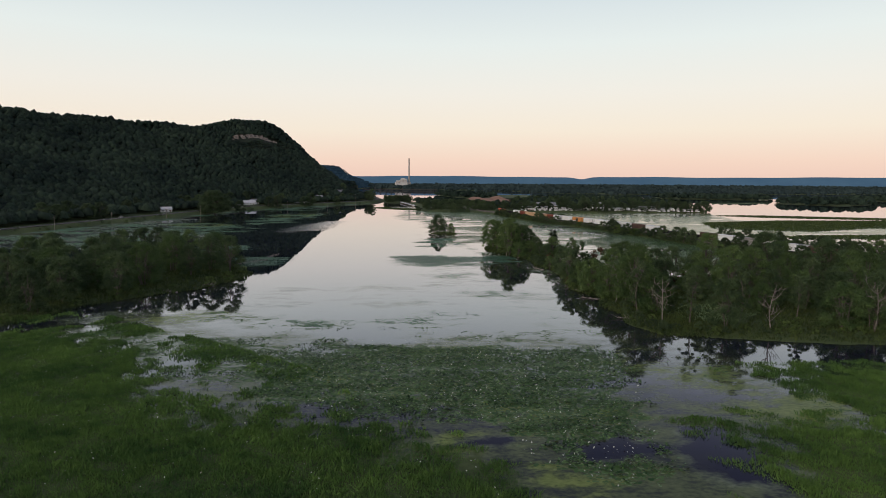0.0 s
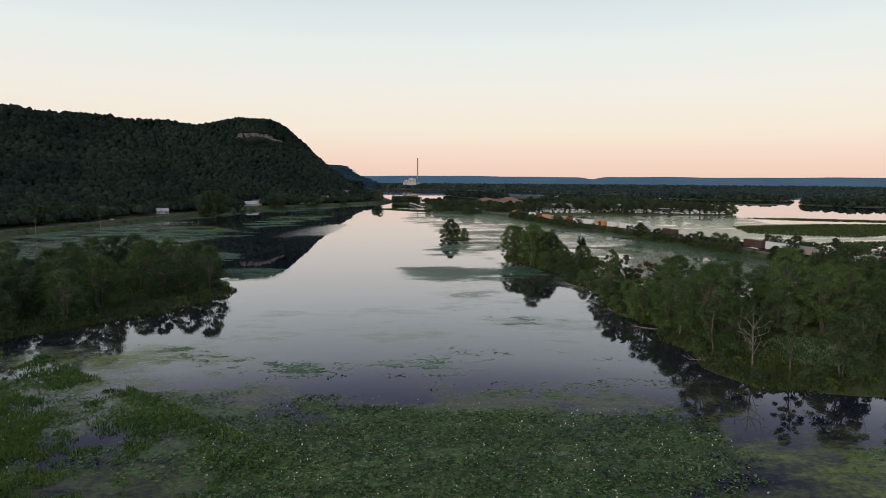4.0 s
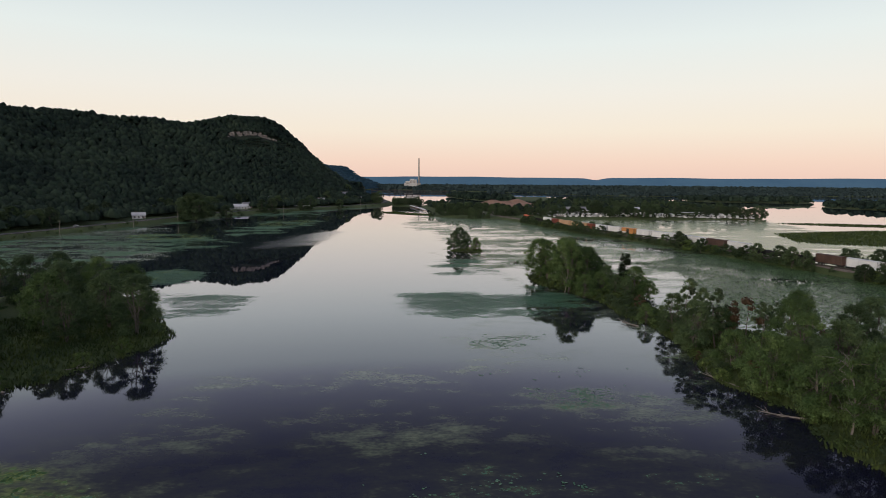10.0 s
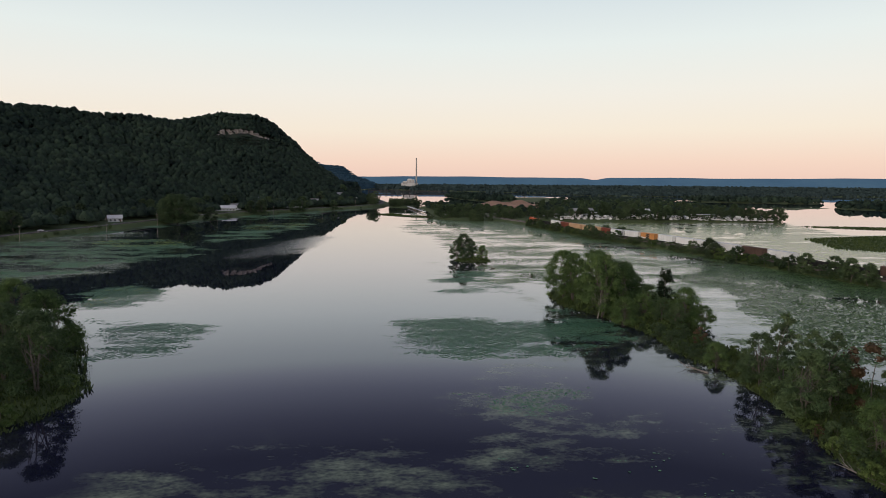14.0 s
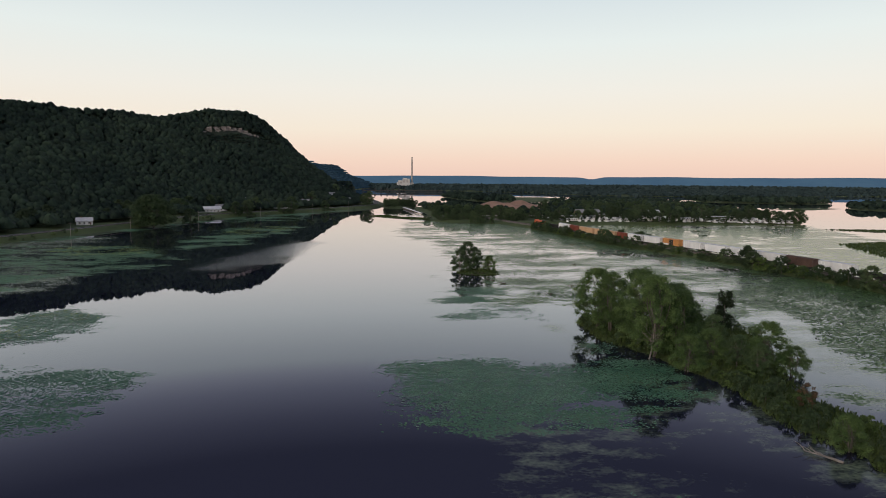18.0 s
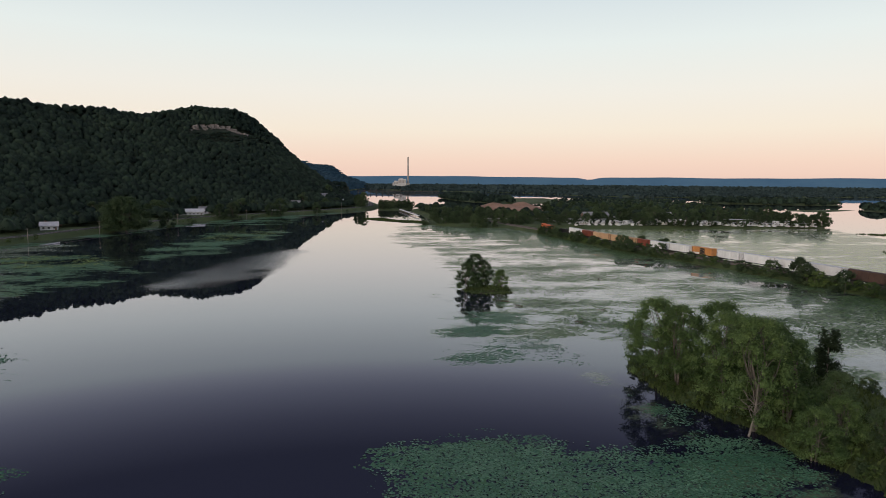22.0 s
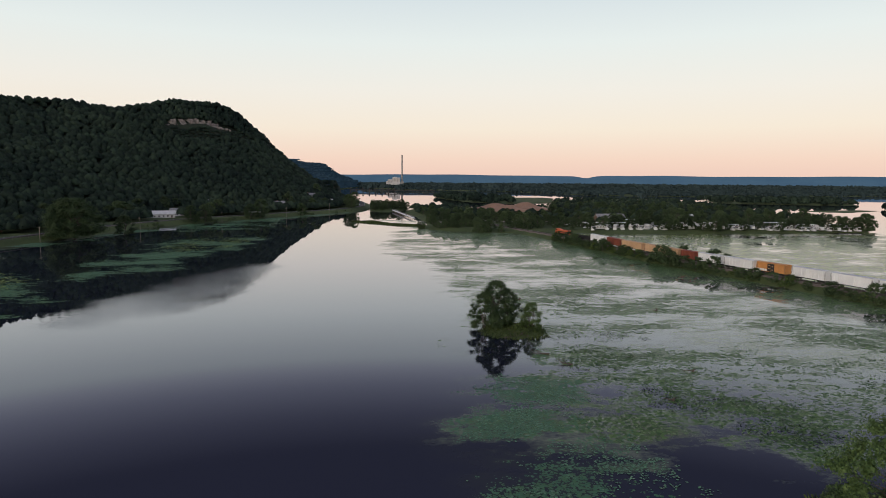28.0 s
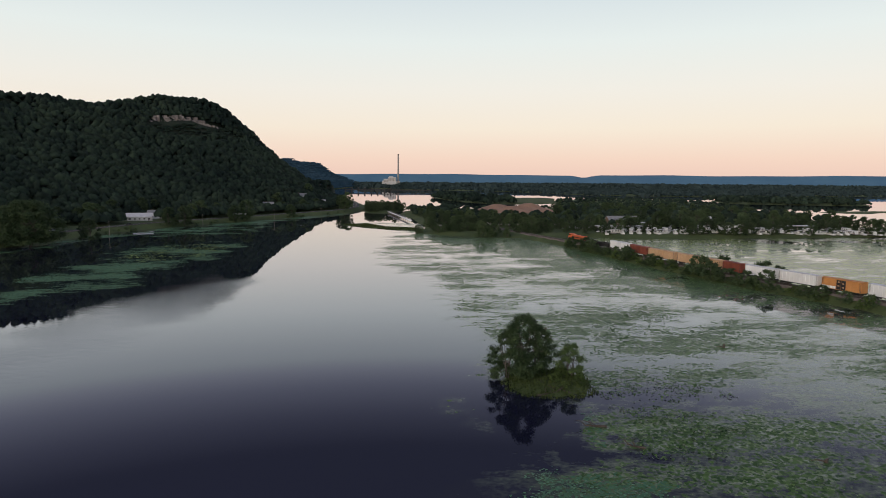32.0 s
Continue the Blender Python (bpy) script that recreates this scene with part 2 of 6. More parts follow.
    l.new(veil, one.inputs[0])
    l.new(wet.outputs[0], one.inputs[1])
    l.new(skin.outputs[0], one.inputs[2])
    # leaves lying on the water
    c1, c2 = cover(lotus, 0.74, 0.24, 0.92), cover(teal, 0.76, 0.26, 0.95)
    (a1, r1), (a2, r2), (a3, r3), (a4, r4) = leaves(c1, 1.25), leaves(c1, 2.1), leaves(c2, 1.7), leaves(c2, 2.7)
    dark, blue = calc("MAXIMUM", a1, a2), calc("MAXIMUM", a3, a4)
    pads = n.new("ShaderNodeBsdfPrincipled")
    lot = blend(ramp(r2, 0.80, 0.97), blend(r1, (0.026, 0.070, 0.020), (0.105, 0.185, 0.058)), (0.20, 0.27, 0.13))
    tea = blend(r4, blend(r3, (0.040, 0.130, 0.078), (0.090, 0.210, 0.130)), (0.085, 0.175, 0.080))
    l.new(blend(blue, lot, tea), pads.inputs["Base Color"])
    pads.inputs["Roughness"].default_value, pads.inputs["Specular IOR Level"].default_value = 0.5, 0.03
    two = n.new("ShaderNodeMixShader")
    l.new(calc("MAXIMUM", dark, blue), two.inputs[0])
    l.new(one.outputs[0], two.inputs[1])
    l.new(pads.outputs[0], two.inputs[2])
    l.new(two.outputs[0], out.inputs[0])
    return m


M_WATER = water_mat()


# ---- mesh helpers ----
def link_mesh(name, verts, faces, material, parent=None, label="", smooth=False):
    """A mesh object from an array of places and an array of equal-sided faces."""
    v, f = np.asarray(verts, np.float32).reshape(-1, 3), np.asarray(faces, np.int32)
    me = bpy.data.meshes.new(name)
    me.vertices.add(len(v))
    me.vertices.foreach_set("co", v.ravel())
    me.loops.add(f.size)
    me.loops.foreach_set("vertex_index", f.ravel())
    me.polygons.add(len(f))
    me.polygons.foreach_set("loop_start", np.arange(0, f.size, f.shape[1], dtype=np.int32))
    if smooth:
        me.polygons.foreach_set("use_smooth", np.ones(len(f), bool))
    me.materials.append(material)
    me.update(calc_edges=True)
    ob = new(name, me)
    if parent:
        ob.parent = parent
    if label:
        tagged(ob, label)
    return ob


class Solid:
    """Collects boxes, tubes and prisms of one part."""

    def __init__(self):
        self.v, self.f = [], []

    def add(self, verts, faces):
        n = len(self.v)
        self.v += [tuple(p) for p in verts]
        self.f += [tuple(i + n for i in f) for f in faces]
        return self

    def box(self, x0, x1, y0, y1, z0, z1, chamfer=0.0):
        c = min(chamfer, (z1 - z0) * 0.4)
        if c <= 0:
            p = [(x, y, z) for z in (z0, z1) for y in (y0, y1) for x in (x0, x1)]
            return self.add(p, [(0, 2, 3, 1), (4, 5, 7, 6), (0, 1, 5, 4), (1, 3, 7, 5), (3, 2, 6, 7), (2, 0, 4, 6)])
        p = []
        for z, d in ((z0, 0), (z1 - c, 0), (z1, c)):
            p += [(x0 + d, y0 + d, z), (x1 - d, y0 + d, z), (x1 - d, y1 - d, z), (x0 + d, y1 - d, z)]
        fs = [(3, 2, 1, 0), (8, 9, 10, 11)]
        for r in (0, 4):
            fs += [(r + i, r + (i + 1) % 4, r + 4 + (i + 1) % 4, r + 4 + i) for i in range(4)]
        return self.add(p, fs)

    def tube(self, pts, radii, sides=6, cap=True):
        pts = [Vector(p) for p in pts]
        ring, fs = [], []
        for i, p in enumerate(pts):
            d = (pts[min(i + 1, len(pts) - 1)] - pts[max(i - 1, 0)]).normalized()
            a = d.orthogonal().normalized()
            b = d.cross(a)
            ring += [p + float(radii[i]) * (math.cos(2 * math.pi * k / sides) * a + math.sin(2 * math.pi * k / sides) * b) for k in range(sides)]
        for i in range(len(pts) - 1):
            fs += [(i * sides + k, i * sides + (k + 1) % sides, (i + 1) * sides + (k + 1) % sides, (i + 1) * sides + k) for k in range(sides)]
        if cap:
            fs += [tuple(range(sides))[::-1], tuple((len(pts) - 1) * sides + k for k in range(sides))]
        return self.add(ring, fs)

    def prism(self, outline, y0, y1):
        """An outline in x, z drawn out along y."""
        n = len(outline)
        p = [(x, y0, z) for x, z in outline] + [(x, y1, z) for x, z in outline]
        return self.add(p, [tuple(range(n)), tuple(range(2 * n - 1, n - 1, -1))] + [(i, n + i, n + (i + 1) % n, (i + 1) % n) for i in range(n)])


def part(name, solid, material, parent, label=""):
    me = bpy.data.meshes.new(name)
    me.from_pydata(solid.v, [], solid.f)
    me.materials.append(material)
    ob = new(name, me)
    ob.parent = parent
    if label:
        tagged(ob, label)
    return ob


def thing(name, label, category, group="", at=None, kind=""):
    ob = new(name)
    ob.empty_display_size = 0.2
    if at is not None:
        ob.matrix_basis = at
    return tagged(ob, label, category, group, kind)


def inside(poly, x, y):
    """Signed distance to the outline of a polygon, positive within, in units of the plan."""
    x, y = np.asarray(x, float), np.asarray(y, float)
    p = np.asarray(poly, float)
    q = np.roll(p, -1, 0)
    best, odd = np.full(x.shape, 1e9), np.zeros(x.shape, bool)
    for (ax, ay), (bx, by) in zip(p, q):
        dx, dy = bx - ax, by - ay
        t = np.clip(((x - ax) * dx + (y - ay) * dy) / (dx * dx + dy * dy + 1e-9), 0, 1)
        best = np.minimum(best, np.hypot(x - ax - t * dx, y - ay - t * dy))
        cross = (ay > y) != (by > y)
        odd ^= cross & (x < (bx - ax) * (y - ay) / (by - ay + 1e-12) + ax)
    return np.where(odd, best, -best)


def along(line, x, y):
    """Distance to a polyline, the share of the third column there, and the side (positive: to its left)."""
    x, y = np.asarray(x, float), np.asarray(y, float)
    best, val, side = np.full(x.shape, 1e9), np.zeros(x.shape), np.ones(x.shape)
    for a, b in zip(line[:-1], line[1:]):
        dx, dy = b[0] - a[0], b[1] - a[1]
        t = np.clip(((x - a[0]) * dx + (y - a[1]) * dy) / (dx * dx + dy * dy + 1e-9), 0, 1)
        d = np.hypot(x - a[0] - t * dx, y - a[1] - t * dy)
        near = d < best
        best = np.where(near, d, best)
        val = np.where(near, a[2] + t * (b[2] - a[2]), val)
        side = np.where(near, np.sign(dx * (y - a[1]) - dy * (x - a[0])), side)
    return best, val, side


def smooth01(t):
    t = np.clip(t, 0, 1)
    return t * t * (3 - 2 * t)


def lumps(x, y, size, seed=0):
    """Cheap smooth noise on the plan between -1 and 1."""
    r = np.random.RandomState(seed)
    out = np.zeros(np.shape(x))
    for k in range(6):
        a, ph = r.uniform(0, 6.28), r.uniform(0, 6.28)
        w = 6.28 / (size * r.uniform(0.6, 1.7))
        out = out + np.sin(w * (x * math.cos(a) + y * math.sin(a)) + ph + 1.3 * np.sin(0.43 * w * (y * math.cos(a) - x * math.sin(a)) + ph))
    return out / 4.0


# ---- the plan: outlines in units of K metres, the camera flies along +y ----
LEFT_POINT = [(-160, 130), (-110, 126), (-77, 129), (-71, 150), (-62, 162), (-53, 172), (-46, 190), (-45, 200), (-50, 208), (-57, 223), (-65, 236),
              (-80, 250), (-100, 246), (-118, 222), (-132, 180), (-160, 160)]
RIGHT_FRONT = [(58, 116), (50, 119), (47, 128), (49, 136), (48.5, 141), (47, 146), (50.5, 157), (48.5, 163), (46, 169), (47, 180), (49.5, 190), (49.5, 199), (50, 208), (47, 217), (47.5, 232), (43, 248), (37, 261), (36, 274)]
RIGHT_BANK = [(220, 92), (130, 100), (87, 109), (71, 112)] + RIGHT_FRONT + [(40, 282), (52, 280), (66, 274), (68, 258), (60, 243), (56, 226), (60, 212), (68, 200), (78, 190), (100, 192), (125, 200), (148, 205), (220, 210)]
MEADOW_LEFT = [(-200, 128), (-73, 124), (-62, 123), (-50, 117), (-37, 98), (-29, 83), (-21, 80), (-10, 77), (-1, 74), (4, 68), (11, 63), (13, 55), (16, 20), (16, -60), (-200, -60)]
MEADOW_RIGHT = [(55, 96), (77, 97), (120, 98), (120, -60), (16, -60), (18, 20), (28, 45), (37, 57), (40, 66), (36, 73), (46, 75), (59, 74), (57, 86)]
ISLET = [(16.5, 349), (19, 345), (25, 343.5), (29, 346), (30, 353), (27, 358), (19, 357)]
SOUTH_LAND = [(12, 617), (32, 595), (52, 587), (72, 583), (84, 577), (95, 588), (110, 585), (116, 576), (147, 578), (179, 581), (247, 588), (285, 590), (296, 602), (306, 640), (330, 740),
              (347, 836), (370, 920), (397, 1000), (430, 1180), (300, 1240), (215, 1120), (186, 975), (160, 905), (120, 880), (60, 900), (12, 862), (6, 800), (14, 740), (18, 690), (20, 655)]
SPIT = [(-31, 682), (-19, 660), (2, 638), (18, 632), (18, 650), (-4, 662), (-16, 690)]
WOODED_KNOLL = [(-24, 826), (-4, 822), (10, 845), (14, 880), (-6, 905), (-28, 890)]
FAR_ISLE_A = [(58, 1314), (73, 1171), (87, 1096), (119, 1034), (160, 1036), (211, 1058), (267, 1287), (185, 1275), (150, 1370), (90, 1400)]
ISLE_WOOD = [(58, 1314), (73, 1171), (87, 1096), (119, 1034), (158, 1040), (165, 1120), (150, 1240), (125, 1320), (90, 1390)]
FAR_ISLE_B = [(438, 1084), (520, 1040), (601, 1012), (640, 1080), (560, 1190), (470, 1200)]
FAR_ISLE_C = [(500, 850), (524, 800), (548, 757), (610, 800), (690, 905), (640, 960), (560, 930)]
FAR_ISLE_D = [(690, 1000), (760, 945), (900, 1010), (1200, 1050), (1200, 1120), (860, 1120)]
FAR_ISLE_E = [(408, 858), (443, 822), (520, 870), (500, 890), (430, 872)]
FAR_WOODS = [(60, 1990), (200, 1900), (300, 1760), (385, 1480), (560, 1420), (740, 1430), (980, 1520), (1500, 1600), (3400, 1500), (3400, 3600), (-900, 3600), (-420, 2900),
             (-150, 2760), (-110, 2300), (-60, 2180), (5, 2060)]
MARSH_BAR = [(196, 392), (213, 447), (285, 470), (420, 470), (420, 380), (300, 395), (240, 366)]
MARSH_STRIP = [(270, 545), (300, 520), (420, 470), (420, 488), (310, 538)]
BAR_NEAR = [(188, 325), (215, 320), (330, 320), (330, 345), (215, 338)]
FLATS = [(LEFT_POINT, 0.7, 6), (RIGHT_BANK, 0.8, 5), (ISLET, 0.5, 3), (SOUTH_LAND, 1.6, 12), (SPIT, 0.35, 4), (WOODED_KNOLL, 1.5, 8),
         (FAR_ISLE_A, 1.5, 20), (FAR_ISLE_B, 1.5, 20), (FAR_ISLE_C, 1.2, 20), (FAR_ISLE_D, 1.2, 20), (FAR_ISLE_E, 0.4, 10), (FAR_WOODS, 2.5, 40),
         (MEADOW_LEFT, 0.22, 8), (MEADOW_RIGHT, 0.2, 8), (MARSH_BAR, 0.3, 6), (MARSH_STRIP, 0.3, 5), (BAR_NEAR, 0.3, 5)]
ROAD = [(-235, 200, 3), (-222, 280, 2.6), (-206, 345, 2.4), (-200, 390, 2.3), (-191, 440, 2.3), (-179, 500, 2.3), (-170, 560, 2.3), (-160, 620, 2.3), (-148, 655, 2.3),
        (-130, 690, 2.3), (-104, 725, 2.4), (-75, 775, 2.5), (-46, 825, 2.6), (-34, 880, 2.8), (-38, 960, 3), (-62, 1100, 4), (-100, 1300, 5), (-170, 1600, 6), (-230, 1900, 6)]
SHORE = [(-300, -500), (-250, -100), (-225, 200), (-212, 280), (-197, 345), (-190, 390), (-181, 440), (-168, 500), (-157, 560), (-148, 615), (-137, 645), (-119, 680), (-95, 714), (-66, 765),
         (-36, 816), (-23, 872), (-26, 960), (-46, 1100), (-84, 1300), (-130, 1600), (-160, 1900), (-130, 2300), (-125, 2660), (-140, 2800), (-420, 2900), (-900, 3600)]
BANK = SHORE + [(-3600, 3600), (-3600, -500)]
RIDGE = [(-3600, -600, 105), (-1500, -300, 104), (-900, 150, 102), (-560, 500, 101), (-420, 700, 99), (-345, 810, 92), (-305, 875, 95), (-280, 908, 95), (-262, 932, 100), (-240, 966, 111), (-206, 1018, 112),
         (-184, 1050, 101), (-174, 1072, 56), (-145, 1105, 27), (-85, 1150, 8)]
RIDGE_FAR = [(-3000, 2000, 110), (-900, 2250, 105), (-480, 2440, 96), (-330, 2560, 92), (-262, 2610, 84), (-225, 2640, 60), (-160, 2690, 22)]
TRACK = [(40, 760, 1.8), (60, 640, 1.8), (72, 590, 1.8), (83, 551, 1.8), (90, 515, 1.8), (95.5, 480, 1.8), (104, 443, 1.8), (112, 417, 1.8), (117.5, 400, 1.8), (126, 366, 1.5),
         (133.5, 330, 1.8), (140, 292, 1.8), (145.5, 262, 1.8), (151, 225, 1.8), (156, 180, 1.8), (160, 100, 1.8), (160, -100, 1.8)]


def terrain(x, y):
    """Height of the ground, in units of the plan."""
    x, y = np.asarray(x, float), np.asarray(y, float)
    h = np.full(x.shape, -1.2)
    for poly, top, rise in FLATS:
        s = inside(poly, x, y) + (4.5 if top < 0.25 else 1.2) * lumps(x, y, 14, 3)
        h = np.maximum(h, np.where(s > -6, -0.35 + (top + 0.35) * smooth01((s + 2) / (rise + 2)) + 0.06 * lumps(x, y, 7, 5) * (s > 0), -1.2))
    d, z, _ = along(TRACK, x, y)
    h = np.maximum(h, np.where(d < 9, z * smooth01((6.8 - d) / 4.4) - 0.25, -1.2))
    s = inside(BANK, x, y)
    dr, zr, _ = along(ROAD, x, y)
    bank = 2.4 * smooth01(s / 7) - 0.35 + 0.25 * lumps(x, y, 25, 8) * smooth01(s / 20)
    for ridge, far in ((RIDGE, False), (RIDGE_FAR, True)):
        d, z, side = along(ridge, x, y)
        u = s / (s + d + 1e-6)
        front = z * (0.06 * smooth01((u - 0.06) / 0.3) + 0.94 * np.clip((u - 0.19) / 0.81, 0, 1) ** 1.2)
        front = front * (1 + 0.035 * lumps(x, y, 90, 11) + 0.02 * lumps(x, y, 35, 12))
        back = np.maximum(z - 0.12 * d + 4 * lumps(x, y, 120, 13), 20 if not far else 10)
        hill = np.where((side > 0) & (d < 3000), back, front)
        bank = np.maximum(bank, np.where(s > 18, hill, -1))
    h = np.where(s > -4, np.maximum(h, np.minimum(bank, 130)), h)
    h = np.where((dr < 6) & (s > 0), h + (zr - h) * smooth01((6 - dr) / 3), h)
    return h


def spread(lo, a, b, hi, step, grow):
    """Grid lines: even between a and b, wider and wider beyond."""
    left, right, d = [a], [b], step
    while left[-1] > lo:
        d *= grow
        left.append(max(left[-1] - d, lo))
    d = step
    while right[-1] < hi:
        d *= grow
        right.append(min(right[-1] + d, hi))
    return np.array(left[::-1] + list(np.arange(a + step, b, step)) + right)


def sheet(name, xs, ys, zs, material, label, category):
    gx, gy = np.meshgrid(xs, ys)
    z = zs(gx, gy)
    v = np.stack([gx, gy, z], -1).reshape(-1, 3) * K
    w = len(xs)
    i = (np.arange(len(ys) - 1)[:, None] * w + np.arange(w - 1)).ravel()
    ob = link_mesh(name, v, np.stack([i, i + 1, i + w + 1, i + w], -1), material, smooth=True)
    tagged(ob, label, category, kind="structure")
    return ob, gx, gy


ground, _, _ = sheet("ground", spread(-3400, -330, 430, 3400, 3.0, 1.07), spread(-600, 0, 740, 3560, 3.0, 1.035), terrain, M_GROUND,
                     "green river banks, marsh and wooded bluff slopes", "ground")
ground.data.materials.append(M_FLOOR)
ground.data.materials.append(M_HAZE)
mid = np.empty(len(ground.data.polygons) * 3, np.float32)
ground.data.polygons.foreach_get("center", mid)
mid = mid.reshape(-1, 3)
# darker floor above 7 m; past y 1290 the painted haze colour instead
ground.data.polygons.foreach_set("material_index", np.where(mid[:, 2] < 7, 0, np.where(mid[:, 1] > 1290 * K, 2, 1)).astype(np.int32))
GX, GY = spread(-3400, -330, 430, 3400, 3.0, 1.07), spread(-600, 0, 740, 3560, 3.0, 1.035)
GZ = np.empty(len(ground.data.vertices) * 3, np.float32)
ground.data.vertices.foreach_get("co", GZ)
GZ = GZ.reshape(len(GY), len(GX), 3)[:, :, 2] / K


def ground_zs(x, y):
    """Height of the ground sheet at places of the plan."""
    i = np.clip(np.searchsorted(GX, x) - 1, 0, len(GX) - 2)
    j = np.clip(np.searchsorted(GY, y) - 1, 0, len(GY) - 2)
    u, v = (x - GX[i]) / (GX[i + 1] - GX[i]), (y - GY[j]) / (GY[j + 1] - GY[j])
    return (GZ[j, i] * (1 - u) + GZ[j, i + 1] * u) * (1 - v) + (GZ[j + 1, i] * (1 - u) + GZ[j + 1, i + 1] * u) * v


def ground_z(x, y):
    return float(ground_zs(np.array([float(x)]), np.array([float(y)]))[0])


# what grows on the water: outline, strength, feather
POND = [(8, 640), (-6, 560), (-8, 500), (10, 440), (14, 375), (12, 300), (30, 285), (60, 285), (62, 250), (58, 215), (90, 195), (165, 200), (162, 240), (145, 330), (118, 430), (102, 510), (88, 580), (40, 612)]
ROAD_MATS = [([(-152, 432), (-142, 438), (-129, 441), (-106, 428), (-90, 407), (-85, 383), (-82, 362), (-86, 343), (-110, 335), (-150, 380)], 18),
             ([(-115, 466), (-106, 487), (-112, 535), (-90, 571), (-62, 553), (-67, 497), (-71, 466), (-69, 443), (-80, 433), (-88, 427), (-88, 407), (-101, 424)], 16),
             ([(-130, 590), (-121, 654), (-97, 744), (-40, 821), (-36, 790), (-79, 706), (-72, 616), (-97, 603)], 14),
             ([(-196, 440), (-180, 501), (-169, 529), (-158, 533), (-149, 515), (-157, 493), (-166, 450)], 7),
             ([(-151, 527), (-158, 583), (-142, 626), (-125, 669), (-114, 614), (-137, 590), (-140, 543)], 7)]
FILM = [([(0, 170), (30, 160), (46, 150), (50, 190), (48, 235), (20, 238), (8, 210)], 0.20, 14), ([(-70, 140), (-54, 150), (-30, 124), (0, 120), (38, 118), (50, 112), (58, 96), (62, 70), (40, 40), (0, 40), (-60, 80)], 0.72, 14),
        ([(-60, 150), (-48, 168), (-30, 152), (13, 152), (38, 144), (48, 120), (0, 112), (-40, 116)], 0.14, 14),
        ([(-30, 176), (-10, 182), (26, 180), (42, 165), (42, 140), (-40, 146)], 0.26, 16),
        (POND, 0.54, 14),
        ([(54, 371), (84, 407), (105, 399), (112, 351), (120, 300), (100, 290), (78, 318), (64, 325), (50, 336)], 0.80, 16),
        ([(75, 356), (78, 310), (92, 330), (97, 388), (85, 395)], 0.8, 12),
        ([(30, 420), (20, 470), (30, 540), (60, 560), (80, 470), (60, 415)], 0.72, 16),
        ([(14, 345), (8, 296), (26, 284), (60, 286), (60, 310), (30, 335)], 0.52, 12),
        ([(30, 272), (36, 248), (47, 230), (48, 218), (50, 208), (50, 176), (44, 178), (40, 204), (30, 236)], 0.60, 10),
        ([(-240, 400), (-150, 480), (-130, 420), (-90, 330), (-130, 260), (-215, 290)], 0.55, 16),
        ([(-33, 684), (-17, 654), (20, 626), (22, 700), (-14, 700)], 0.5, 6)]
SCUM = [([(4.9, 73), (11.4, 75), (11, 69.7), (5.8, 67)], 1.15, 3), ([(46, 88), (58, 87), (60, 80), (52, 72.5), (44, 75.8)], 1.0, 6),
        ([(28, 113), (39, 115), (47, 110), (53, 98), (56, 88), (60, 84), (58, 74), (47, 71), (38, 78), (31, 90)], 0.82, 14), ([(-20, 118), (36, 113), (38, 78), (24, 56), (5, 70), (-20, 86)], 0.46, 10), ([(12, 67.5), (16, 66), (23.5, 60), (21, 52), (12.9, 52)], 0.95, 5),
        ([(-64, 142), (-44, 150), (-24, 138), (-20, 120), (-40, 112), (-64, 128), (-66, 150)], 0.56, 12),
        ([(118, 585), (84, 585), (82, 540), (90, 480), (106, 425), (128, 345), (140, 270), (190, 310), (250, 370), (245, 440), (270, 520), (290, 590)], 1.08, 14),
        ([(240, 470), (420, 470), (420, 330), (220, 320)], 1.05, 20)]
LOTUS = [([(-26, 104), (-14.5, 118), (10, 114), (34, 110), (38, 99), (34, 78), (29, 66), (22, 56), (13, 66), (13, 70), (4.5, 77.6), (-6.4, 77), (-18.7, 87)], 0.86, 8),
         ([(-64, 128), (-36, 124), (-20, 118), (-20, 90), (-30, 86), (-44, 106)], 0.62, 8),
         ([(-50, 148), (-20, 135), (20, 128), (44, 125), (44, 108), (-20, 112)], 0.34, 12),
         ([(40, 112), (58, 108), (62, 78), (42, 76)], 0.30, 7),
         ([(23, 341), (32, 354), (48, 354), (52, 346), (43, 326), (34, 321), (26, 324)], 0.80, 15),
         ([(32, 312), (42, 322), (48, 315), (55, 311), (63, 307), (56, 297), (47, 289), (43, 292), (42, 300), (35, 300), (31, 305)], 0.82, 13),
         ([(38, 391), (50, 404), (66, 407), (64, 387), (49, 371), (35, 367)], 0.70, 9),
         ([(38, 559), (79, 572), (95, 500), (108, 430), (90, 415), (68, 420), (61, 444), (45, 482)], 0.95, 16),
         ([(77, 310), (122, 345), (140, 300), (165, 205), (66, 205), (64, 215), (72, 240), (85, 275)], 1.0, 16),
         ([(66, 330), (110, 360), (122, 330), (95, 290), (66, 290)], 0.56, 14),
         (POND, 0.56, 16), ([(108, 425), (118, 430), (145, 330), (160, 240), (150, 235), (132, 310), (112, 390)], 0.85, 12), ([(100, 520), (86, 580), (20, 612), (10, 560), (40, 510)], 0.80, 18),
         ([(34, 124), (48, 120), (48, 205), (40, 206), (38, 150)], 0.22, 8)] + [(p, 0.52, f) for p, f in ROAD_MATS] + [([(-240, 400), (-160, 440), (-140, 400), (-100, 330), (-130, 260), (-215, 290)], 0.42, 16)]
